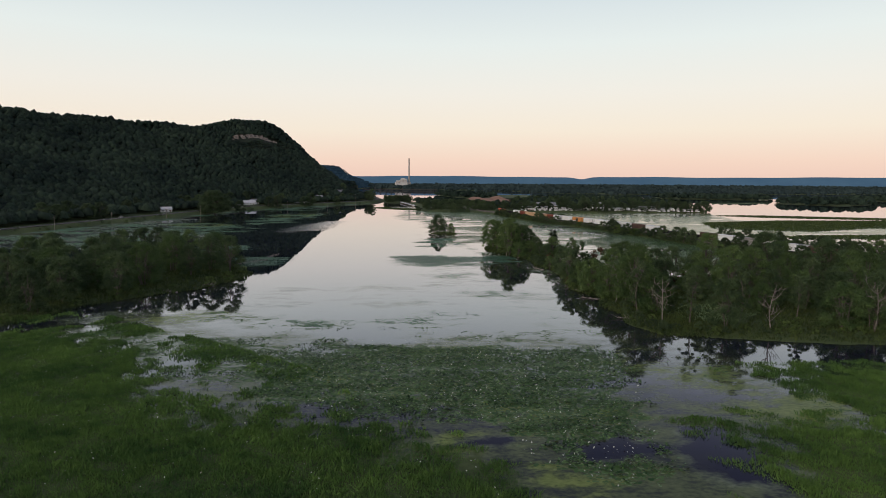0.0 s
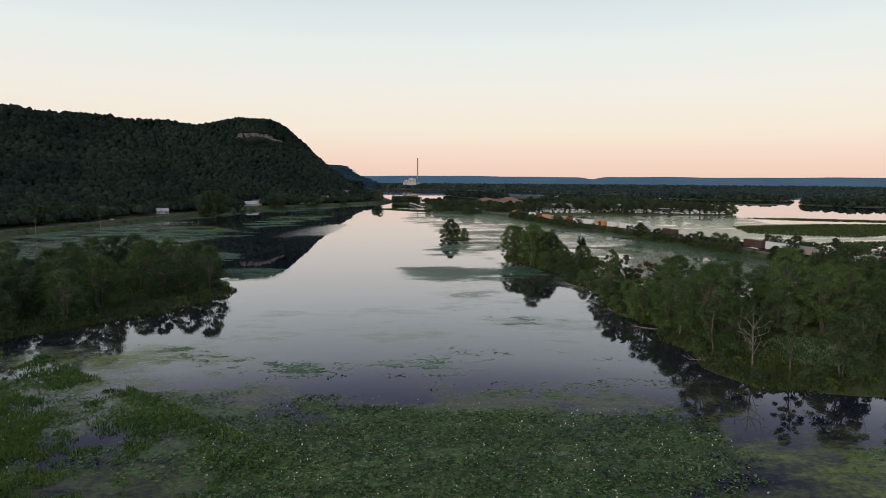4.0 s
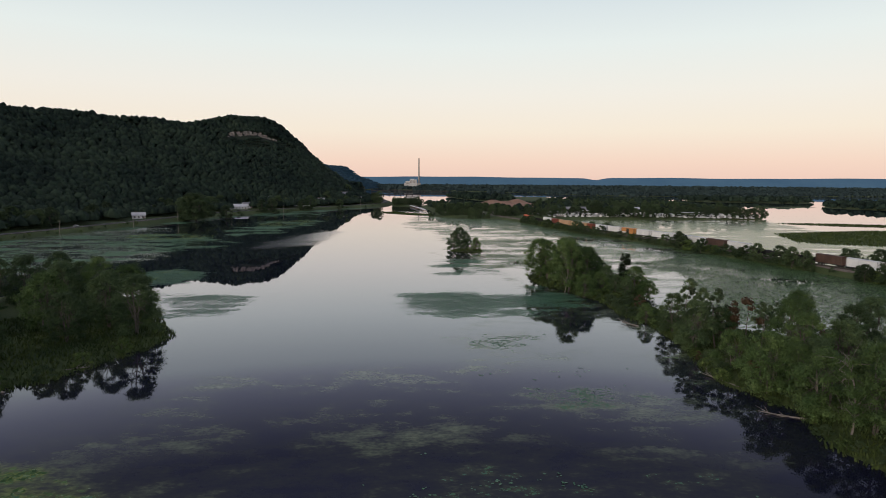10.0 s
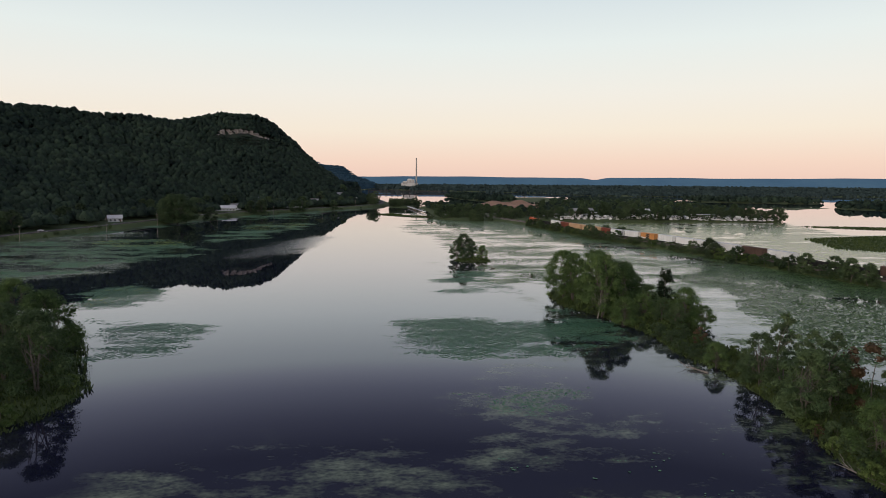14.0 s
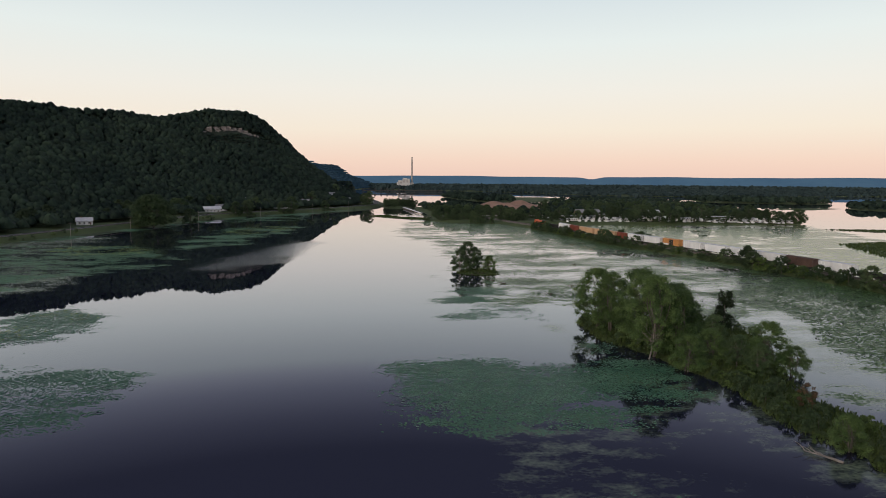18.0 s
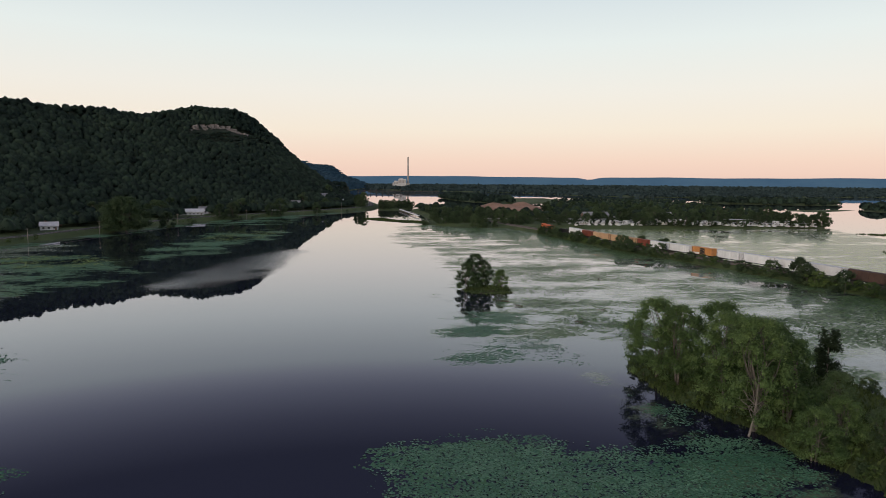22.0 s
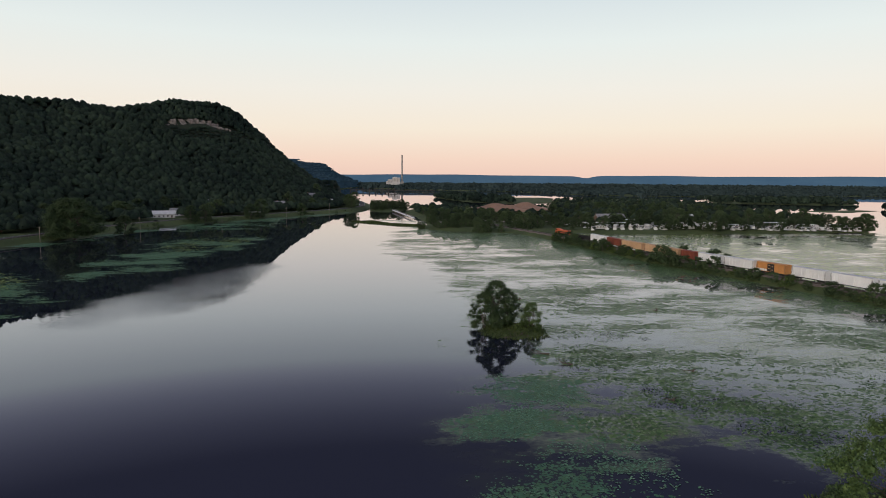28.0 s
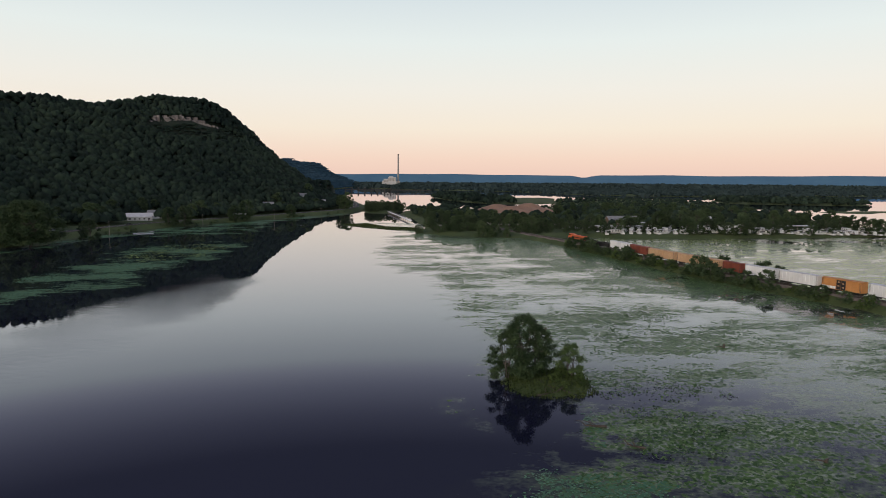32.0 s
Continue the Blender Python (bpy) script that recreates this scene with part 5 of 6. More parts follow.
def locomotive():
    root = thing("locomotive", "red-orange diesel freight locomotive with black undercarriage", "locomotive", "freight train")
    part("hood", Solid().box(-10, 5.6, -1.05, 1.05, 1.75, 4.2, 0.25), M_LOCO, root)
    part("cab", Solid().box(5.6, 8.4, -1.5, 1.5, 1.75, 4.55, 0.3), M_LOCO, root)
    part("nose", Solid().box(8.4, 10.2, -0.9, 0.9, 1.75, 3.3, 0.4), M_LOCO, root)
    part("frame", Solid().box(-10.8, 10.8, -1.5, 1.5, 1.3, 1.75), M_BLACK, root)
    part("fuel_tank", Solid().box(-3, 3, -1.35, 1.35, 0.45, 1.3, 0.2), M_BLACK, root)
    part("stripe", Solid().box(-9.8, 5.4, -1.07, -1.05, 2.5, 3.0).box(-9.8, 5.4, 1.05, 1.07, 2.5, 3.0), M_BLACK, root, "black stripe along the hood")
    part("windshield", Solid().box(8.36, 8.43, -1.25, 1.25, 3.4, 4.1), M_GLASS, root)
    for y in (-1.5, 1.5):
        part("side_window", Solid().box(6.2, 7.8, y - 0.02, y + 0.02, 3.3, 4.1), M_GLASS, root)
        rail = Solid()
        for x in np.arange(-10, 10.5, 2.0):
            rail.box(x - 0.02, x + 0.02, y - 0.02 - 0.04 * np.sign(y), y + 0.02 - 0.04 * np.sign(y), 1.75, 2.75)
        rail.box(-10, 5.4, y - 0.02 - 0.04 * np.sign(y), y + 0.02 - 0.04 * np.sign(y), 2.7, 2.76)
        part("handrail", rail, M_STEEL, root)
    for x in (-7.5, -5.5):
        part("radiator_fan", Solid().tube([(x, 0, 4.18), (x, 0, 4.42)], [0.8, 0.8], 14), M_BLACK, root)
    part("exhaust", Solid().box(-1.2, -0.2, -0.4, 0.4, 4.18, 4.5), M_BLACK, root)
    bogie(root, -7)
    bogie(root, 7)
    return root


TRAIN = [(91.2, 107.2, "loco"), (108.5, 118, "black"), (118.8, 128.2, "black"), (129.4, 144.2, "white"), (145.4, 157.8, "maroon"), (158.8, 174, "tan"), (175, 187.5, "tan"), (188.4, 196, "tan"), (196.8, 204.7, "maroon"),
         (205.6, 216.6, "white"), (217.3, 229.7, "white"), (230.4, 241.4, "orange"), (242.6, 254.6, "white"), (255.5, 268.4, "white"), (269.2, 281.4, "white"), (282.3, 295.5, "white"), (296.6, 308.8, "brown"),
         (310, 323, "white"), (324.4, 333.5, "black"), (334.3, 343.4, "black"), (344.4, 356.2, "black"), (357, 368.6, "brown"), (369.6, 382, "white"), (383, 395, "grey"), (396, 408, "black"), (409, 421, "white"), (422, 434, "brown")]
CARS = {}
for s0, s1, kind in TRAIN:
    x, y, turn = on_track((s0 + s1) / 2)
    length = (s1 - s0) * K - 0.6
    m = pose(K * x, K * y, K * 1.8 + 0.42, 0, 0, turn + (180 if kind == "loco" else 0))
    if kind in CARS:
        car, base = CARS[kind]
        copy_thing(car, m @ Matrix.Diagonal((length / base, 1, 1, 1)))
        continue
    if kind == "loco":
        car, length = locomotive(), 21.6
    elif kind == "black":
        car = gondola("gondola_car", "black open gondola car with a dark load", length, M_BLACK)
    else:
        paint, text = {"white": (M_CREAM, "long white insulated boxcar with ribbed sides"), "maroon": (M_MAROON, "oxide-red boxcar half hidden by bushes"), "tan": (M_TAN, "tan boxcar with ribbed sides"),
                       "orange": (M_ORANGE, "orange boxcar with black double doors and sprayed paint"), "brown": (M_BROWN, "brown boxcar with ribbed sides"), "grey": (M_CONC, "grey boxcar with ribbed sides")}[kind]
        car = boxcar("boxcar", text, length, paint, M_BLACK if kind == "orange" else None, M_LITEROOF if kind == "white" else paint, band=M_CREAM if kind == "orange" else None)
    car.matrix_basis = m
    CARS[kind] = (car, length)

# ---- road on the bluff side ----
ROADLINE = [(x, y, float(terrain([x], [y])[0])) for x, y, _ in ROAD]
strip("road", ROADLINE, 4.0, 0.10, M_ASPHALT, "two-lane asphalt highway along the foot of the bluff", "road", thick=0.3)
for sh in (-3.6, 3.6):
    strip("trim", ROADLINE, 0.09, 0.112, M_WHITE, "white edge line on the asphalt", "road marking", shift=sh)
strip("trim", ROADLINE, 0.09, 0.112, M_TAN, "yellow centre line on the asphalt", "road marking")
rail = thing("guardrail", "galvanised guardrail between the road and the water", "guardrail", kind="")
gl = [(x + 5.2, y - 1.0, z) for x, y, z in ROADLINE[2:12]]
strip("beam", gl, 0.06, 0.85, M_STEEL, "", "", parent=rail, thick=0.32)
gp = np.array(gl)
gs = np.r_[0, np.cumsum(np.hypot(*np.diff(gp[:, :2], axis=0).T))]
post = None
for s in np.arange(2, gs[-1], 5.0):
    x, y, z = (np.interp(s, gs, gp[:, k]) * K for k in range(3))
    if post is None:
        post = part("post", Solid().box(-0.08, 0.08, -0.08, 0.08, -1.0, 0.8), M_STEEL, rail)
        post.location = (x, y, z)
    else:
        ob = post.copy()
        scene.collection.objects.link(ob)
        ob.location = (x, y, z)


def pole(x, y, h=10.5, turn=0):
    root = thing("utility_pole", "weathered wooden utility pole with a crossarm", "utility pole", "poles along the road", at=pose(K * x, K * y, K * ground_z(x, y), 0, 0, turn))
    part("pole", Solid().tube([(0, 0, -0.5), (0, 0, h)], [0.17, 0.11], 8), M_WOOD, root)
    part("crossarm", Solid().box(-1.2, 1.2, -0.07, 0.07, h - 1.0, h - 0.85), M_WOOD, root)
    for dx in (-1.0, -0.4, 0.4, 1.0):
        part("insulator", Solid().tube([(dx, 0, h - 0.85), (dx, 0, h - 0.6)], [0.06, 0.04], 6), M_GLASS, root)


for x, y in ((-209, 300), (-193, 372), (-183, 420), (-170, 478), (-162, 530), (-146, 604), (-118, 672), (-84, 728), (-57, 786)):
    pole(x, y, 10.5, 65)


# ---- houses ----
def house(x, y, turn, w, d, h, walls, roof, label, wins=4, chimney=True, rise=0.32, z=None):
    root = thing("house", label, "house", "houses below the bluff", at=pose(K * x, K * y, (K * ground_z(x, y) if z is None else z) - 0.1, 0, 0, turn))
    part("wall", Solid().box(-w / 2, w / 2, -d / 2, d / 2, -1.2, h), walls, root)
    g = d * rise
    part("gable", Solid().prism([(-d / 2, h), (d / 2, h), (0, h + g)], -w / 2, w / 2), walls, root).rotation_euler = (0, 0, radians(90))
    o = d / 2 + 0.5
    part("roof", Solid().prism([(-o, h - 0.14), (-o, h + 0.04), (0, h + g + 0.24), (o, h + 0.04), (o, h - 0.14), (0, h + g + 0.02)], -w / 2 - 0.5, w / 2 + 0.5), roof, root).rotation_euler = (0, 0, radians(90))
    for k in range(wins):
        cx = -w / 2 + w * (k + 0.7) / (wins + 0.4)
        for sy in (-1, 1):
            win = part("window", Solid().box(cx - 0.75, cx + 0.75, min(sy * d / 2, sy * (d / 2 + 0.07)), max(sy * d / 2, sy * (d / 2 + 0.07)), 0.9, 2.2), M_WHITE, root)
            part("pane", Solid().box(cx - 0.62, cx + 0.62, min(sy * (d / 2 + 0.07), sy * (d / 2 + 0.085)), max(sy * (d / 2 + 0.07), sy * (d / 2 + 0.085)), 1.0, 2.1), M_GLASS, win)
    dx = w / 2 - w * 0.12
    part("door", Solid().box(dx - 0.5, dx + 0.5, -d / 2 - 0.08, -d / 2, 0, 2.05), M_BRICKISH, root)
    if chimney:
        part("chimney", Solid().box(-w * 0.2 - 0.4, -w * 0.2 + 0.4, -0.4, 0.4, h + g * 0.5, h + g + 1.0, 0.1), M_BRICKISH, root)
    return root


house(-163, 686, 20, 23, 9, 3.2, M_WHITE, M_LITEROOF, "long white one-storey house with a pale roof", 6, False)
house(-191, 536, 24, 11, 8, 2.9, M_WHITE, M_LITEROOF, "white gabled house beside the highway", 3)
house(-160, 708, 30, 11, 8, 4.5, M_CREAM, M_GREYROOF, "small grey-roofed house behind the long house", 3)
house(-118, 766, 15, 24, 9, 3.2, M_CREAM, M_LITEROOF, "low cream house with a bright metal roof", 5)
house(-104, 812, 10, 12, 8, 3.4, M_BRICKISH, M_GREYROOF, "brown cottage with a grey roof", 3)
house(-86, 880, 12, 14, 9, 3.6, M_WHITE, M_GREYROOF, "white cottage among dark trees", 3)
house(-70, 902, 8, 12, 8, 3.6, M_WHITE, M_LITEROOF, "white cottage with a light roof near the narrows", 3)
house(-58, 925, 12, 12, 8, 3.6, M_CREAM, M_GREYROOF, "cream cottage near the narrows", 3)
house(-205, 565, 26, 14, 8, 3.4, M_BRICKISH, M_GREYROOF, "brown house with a grey roof under trees", 3)
house(-212, 600, 26, 12, 8, 3.4, M_CREAM, M_GREYROOF, "cream house under trees", 3)
house(-150, 752, 18, 18, 8, 3.2, M_CREAM, M_LITEROOF, "low pale building among hillside trees", 4, False)
house(150, 668, 4, 26, 10, 3.6, M_BRICKISH, M_GREYROOF, "brown marina clubhouse with a grey roof", 5, False)
house(205, 672, -4, 18, 9, 3.6, M_WHITE, M_LITEROOF, "white marina shed with a light roof", 4, False)


# ---- marina ----
def boat(label, length=8.5):
    root = thing("motorboat", label, "boat", "boats of the marina")
    h, b = length / 2, 1.4
    v, rows = [], [(-h, b, b * 0.8), (-h * 0.3, b, b * 0.82), (h * 0.4, b * 0.85, b * 0.55), (h * 0.8, b * 0.45, b * 0.2), (h, 0.06, 0.03)]
    for x, wt, wb in rows:
        v += [(x, -wb, 0.0), (x, -wt, 1.1 + 0.25 * (x + h) / length), (x, wt, 1.1 + 0.25 * (x + h) / length), (x, wb, 0.0)]
    f = [(4 * i + a, 4 * i + (a + 1) % 4, 4 * i + 4 + (a + 1) % 4, 4 * i + 4 + a) for i in range(4) for a in range(4)] + [(0, 3, 2, 1), (16, 17, 18, 19)]
    part("hull", Solid().add(v, f), M_WHITE, root)
    part("cabin", Solid().box(-h * 0.25, h * 0.45, -1.0, 1.0, 1.2, 2.3, 0.25), M_WHITE, root)
    part("windshield", Solid().box(-h * 0.2, h * 0.4, -1.03, 1.03, 1.6, 2.05), M_GLASS, root)
    part("canopy", Solid().box(-h * 0.9, -h * 0.1, -1.15, 1.15, 3.0, 3.12, 0.05), M_CREAM, root)
    part("frame", Solid().box(-h * 0.85, -h * 0.8, -1.1, -1.04, 1.1, 3.0).box(-h * 0.85, -h * 0.8, 1.04, 1.1, 1.1, 3.0).box(-h * 0.2, -h * 0.16, -1.1, -1.04, 1.1, 3.0).box(-h * 0.2, -h * 0.16, 1.04, 1.1, 1.1, 3.0), M_STEEL, root)
    return root


def camper(label):
    root = thing("camper_trailer", label, "trailer", "campers at the marina")
    part("body", Solid().box(-4, 4, -1.25, 1.25, 0.6, 3.1, 0.25), M_WHITE, root)
    part("stripe", Solid().box(-3.9, 3.9, -1.27, -1.25, 1.1, 1.5).box(-3.9, 3.9, 1.25, 1.27, 1.1, 1.5), M_BRICKISH, root)
    for y in (-1.26, 1.26):
        for x in (-2.4, 0.2, 2.4):
            part("window", Solid().box(x - 0.5, x + 0.5, y - 0.02, y + 0.02, 1.8, 2.5), M_GLASS, root)
        part("wheel", Solid().tube([(-0.4, y - 0.1, 0.36), (-0.4, y + 0.1, 0.36)], [0.36, 0.36], 10), M_TYRE, root)
        part("wheel", Solid().tube([(0.5, y - 0.1, 0.36), (0.5, y + 0.1, 0.36)], [0.36, 0.36], 10), M_TYRE, root)
    part("hitch", Solid().box(4, 5.2, -0.08, 0.08, 0.5, 0.62), M_BLACK, root)
    return root


def parked_car(label, paint):
    root = thing("parked_car", label, "car", "cars at the marina")
    part("body", Solid().box(-2.2, 2.2, -0.9, 0.9, 0.35, 0.95, 0.15), paint, root)
    part("cabin", Solid().box(-1.4, 1.0, -0.8, 0.8, 0.95, 1.5, 0.2), M_GLASS, root)
    part("roof", Solid().box(-1.1, 0.7, -0.7, 0.7, 1.5, 1.56), paint, root)
    for x in (-1.4, 1.4):
        for y in (-0.9, 0.9):
            part("wheel", Solid().tube([(x, y - 0.1, 0.32), (x, y + 0.1, 0.32)], [0.32, 0.32], 10), M_TYRE, root)
    return root


MAKERS = {"boat": lambda: boat("white motorboat with a canopy beside the dock"), "camper": lambda: camper("white camper trailer parked near the shore"),
          "car": lambda: parked_car("white car parked on the marina lot", M_WHITE), "dark_car": lambda: parked_car("dark car parked on the marina lot", M_BLACK), "blue_car": lambda: parked_car("blue car parked by the lane", M_BLUE)}
MADE = {}
rng = random.Random(23)
slots = []
for k in range(36):
    slots.append((114 + k * 4.7 + rng.uniform(-0.6, 0.6), 592.5 + 0.012 * k * 4.7 + rng.uniform(-1, 1.4) * (k > 2), rng.choice(("boat", "boat", "camper")), rng.choice((80, 95, 10, 100))))
for k in range(60):
    slots.append((112 + k * 2.9 + rng.uniform(-1, 1), 603 + rng.uniform(-3, 4), rng.choice(("camper", "boat", "car", "car", "camper", "dark_car")), rng.choice((85, 95, 5, 60))))
for k in range(44):
    slots.append((100 + k * 2.6 + rng.uniform(-1, 1), 622 + rng.uniform(-4, 10), rng.choice(("car", "car", "dark_car", "camper")), rng.choice((88, 92, 0))))
slots += [(93, 662, "blue_car", 10), (96, 664, "car", 5), (60, 662, "car", 170), (-172, 600, "car", 75), (-150, 640, "dark_car", 60), (-190, 450, "car", 82)]
for x, y, kind, turn in slots:
    m = pose(K * x, K * y, max(K * ground_z(x, y), 0.02) + 0.05, 0, 0, turn + rng.uniform(-6, 6))
    if kind in MADE:
        copy_thing(MADE[kind], m)
    else:
        MADE[kind] = MAKERS[kind]()
        MADE[kind].matrix_basis = m
for x, y, w in ((128, 612, 34), (160, 640, 30), (236, 615, 28)):
    sh = thing("boat_shed", "long open boat shelter with a pale flat roof", "shelter", "boat shelters", at=pose(K * x, K * y, K * ground_z(x, y), 0, 0, 3))
    part("roof", Solid().box(-w / 2, w / 2, -4, 4, 3.6, 3.9, 0.15), M_LITEROOF, sh)
    for k in range(6):
        for yy in (-3.7, 3.7):
            px = -w / 2 + 0.5 + k * (w - 1) / 5
            part("post", Solid().box(px - 0.1, px + 0.1, yy - 0.1, yy + 0.1, -0.4, 3.6), M_WOOD, sh)
strip("lane", [(28, 652, 1.75), (52, 662, 1.75), (84, 664, 1.75), (112, 664, 1.75)], 3.0, 0.12, M_CONC, "pale gravel lane behind the shore", "road", thick=0.4)

# footbridge over the narrows
fb = thing("footbridge", "long low plank bridge with white railings over a narrow inlet", "bridge", at=pose(0, 0, 0))
for k in range(14):
    t = k / 14
    x, y = K * (-2 + 16 * t), K * (815 - 120 * t)
    deck = part("plank_deck", Solid().box(-5.65, 5.65, -1.3, 1.3, 1.7, 1.95), M_CREAM, fb)
    deck.location, deck.rotation_euler = (x, y, 0), (0, 0, math.atan2(-120, 16))
    for side in (-1, 1):
        pr = part("pier", Solid().tube([(0, side, -1.2), (0, side, 1.7)], [0.2, 0.2], 7), M_WOOD, fb)
        pr.location, pr.rotation_euler = (x, y, 0), (0, 0, math.atan2(-120, 16))
    rl = part("railing", Solid().box(-5.65, 5.65, -1.28, -1.2, 2.8, 2.9).box(-5.65, 5.65, 1.2, 1.28, 2.8, 2.9).box(-0.05, 0.05, -1.28, -1.2, 1.95, 2.8).box(-0.05, 0.05, 1.2, 1.28, 1.95, 2.8), M_CREAM, fb)
    rl.location, rl.rotation_euler = (x, y, 0), (0, 0, math.atan2(-120, 16))


# ---- sand piles ----
def mound(x, y, r, h, seed):
    q = np.random.RandomState(seed)
    a, rr = np.linspace(0, 2 * np.pi, 48, endpoint=False), np.linspace(0, 1, 14)
    A, R = np.meshgrid(a, rr)
    wob = 1 + 0.12 * np.sin(2 * A + seed) + 0.08 * np.sin(5 * A + 2 * seed)
    z = h * np.clip(1 - R ** 1.15, 0, 1) + 0.35 * h * np.exp(-((R - 0.35) / 0.2) ** 2) * np.cos(A - seed) * 0.6 + q.normal(scale=0.12, size=R.shape) * R * (1 - R) * 4
    v = np.stack([R * r * wob * np.cos(A), R * r * wob * np.sin(A) * 0.8, z - 0.6 * R ** 4], -1).reshape(-1, 3)
    i = (np.arange(13)[:, None] * 48 + np.arange(48)).ravel()
    j = (np.arange(13)[:, None] * 48 + (np.arange(48) + 1) % 48).ravel()
    ob = link_mesh("sand_pile", v, np.stack([i, i + 48, j + 48, j], -1), M_SAND, smooth=True)
    ob.matrix_basis = pose(K * x, K * y, K * ground_z(x, y) - 0.3)
    tagged(ob, "large reddish-brown heap of dredged sand", "sand pile", "sand piles")


mound(90, 815, 31, 9.5, 1)
mound(121, 812, 30, 11, 2)
mound(106, 806, 24, 8, 3)

# ---- dam across the river ----
dam = thing("river_dam", "long concrete river dam with gate piers and a service bridge", "dam", at=pose(0, 0, 0))
da, db = np.array((-108.0, 1690)), np.array((86.0, 1690))
du = (db - da) / np.linalg.norm(db - da)
ang = math.degrees(math.atan2(du[1], du[0]))
span = float(np.linalg.norm(db - da))
s = 6.0
while s < span:
    big = s < 115
    x, y = (da + du * s) * K
    hgt, wid = (12.0, 2.6) if big else (5.2, 1.2)
    pr = part("pier", Solid().box(-wid / 2, wid / 2, -2.6, 2.6, -2, hgt, 0.4), M_DARKCONC, dam)
    pr.matrix_basis = pose(x, y, 0, 0, 0, ang)
    if big:
        pr = part("gate_house", Solid().box(-1.8, 1.8, -2.2, 2.2, 8.6, 12.8, 0.5), M_DARKCONC, dam)
        pr.matrix_basis = pose(x, y, 0, 0, 0, ang)
    gap = 14.3 if big else 8.5
    gt = part("gate", Solid().box(wid / 2, gap * K - wid / 2, -0.8, 0.8, -2, 0.7, 0.2), M_DARKCONC, dam)
    gt.matrix_basis = pose(x, y, 0, 0, 0, ang)
    dk = part("bridge_deck", Solid().box(0, gap * K, -1.8, 1.8, 4.4, 6.2).box(0, gap * K, -1.8, -1.7, 6.2, 7.2), M_DARKCONC, dam)
    dk.matrix_basis = pose(x, y, 0, 0, 0, ang)
    s += gap

# ---- power station ----
ps = thing("power_station", "pale power station with one very tall slender chimney stack", "power station", at=pose(K * 0, K * 2250, 0))
part("chimney", Solid().tube([(26, 0, 0), (26, 0, 60), (26, 0, 134)], [3.9, 3.3, 2.7], 20), M_CONC, ps, "tall tapering grey concrete stack")
part("stack_cap", Solid().tube([(26, 0, 134), (26, 0, 135.4)], [3.0, 3.0], 20), M_STEEL, ps)
part("boiler_house", Solid().box(-14, 18, -18, 18, 0, 44, 0.8), M_PLANT, ps)
part("turbine_hall", Solid().box(-32, -14, -16, 16, 0, 37, 0.6), M_PLANT, ps)
part("annex", Solid().box(-38, -32, -12, 12, 0, 30, 0.5), M_PLANT, ps)
part("precipitator", Solid().box(18, 34, -12, 12, 0, 28, 0.5), M_CONC, ps)
for k in range(5):
    part("louvre_band", Solid().box(-13 + k * 6.2, -9 + k * 6.2, -18.15, -18, 28, 41), M_CONC, ps)
for k in range(3):
    part("window_band", Solid().box(-31 + k * 5.8, -27 + k * 5.8, -16.15, -16, 24, 33), M_CONC, ps)
part("penthouse", Solid().box(-10, 6, -10, 10, 44, 47, 0.5), M_PLANT, ps)


# ---- sandstone ledges under the bluff top ----
def ledges():
    q = np.random.RandomState(9)
    root = thing("rock_cliff", "pale weathered sandstone cliff ledges under the bluff top", "cliff")
    line = np.array(CLIFF, float)
    ls = np.r_[0, np.cumsum(np.hypot(*np.diff(line, axis=0).T))]
    s = 0.0
    while s < ls[-1]:
        w = q.uniform(0.9, 2.6)
        x, y = np.interp(s + w / 2, ls, line[:, 0]), np.interp(s + w / 2, ls, line[:, 1])
        z0 = ground_z(x, y)
        for tier in range(3):
            if q.rand() < (0.15, 0.4, 0.7)[tier]:
                continue
            h = q.uniform(2.4, 6.4)
            base = z0 - 8.5 + tier * 3.8 + q.uniform(-0.8, 0.8)
            n = 5
            gx, gz = np.meshgrid(np.linspace(-w / 2 - 0.2, w / 2 + 0.2, n), np.linspace(0, h, n))
            depth = q.uniform(2.5, 4.0) - 0.9 * tier
            dy = -depth - q.normal(scale=0.45, size=gx.shape) + 0.25 * gz
            front = np.stack([gx, dy, gz + base], -1).reshape(-1, 3) * K
            backp = np.stack([gx, dy * 0 + 9, gz + base], -1).reshape(-1, 3) * K
            i = (np.arange(n - 1)[:, None] * n + np.arange(n - 1)).ravel()
            f = [np.stack([i, i + 1, i + n + 1, i + n], -1)]
            rim = [k for k in range(n - 1)] + [n * (k + 1) - 1 for k in range(n - 1)] + [n * n - 1 - k for k in range(n - 1)] + [n * (n - 1 - k) for k in range(n - 1)]
            rim = np.array(rim)
            nxt = np.roll(rim, -1)
            f.append(np.stack([rim, rim + n * n, nxt + n * n, nxt], -1))
            rk = link_mesh("rock", np.concatenate([front, backp]), np.concatenate(f), M_ROCK, root)
            rk.matrix_basis = pose(K * x, K * y, 0, 0, 0, 56 + q.uniform(-26, 26))
        s += w * 0.8


ledges()


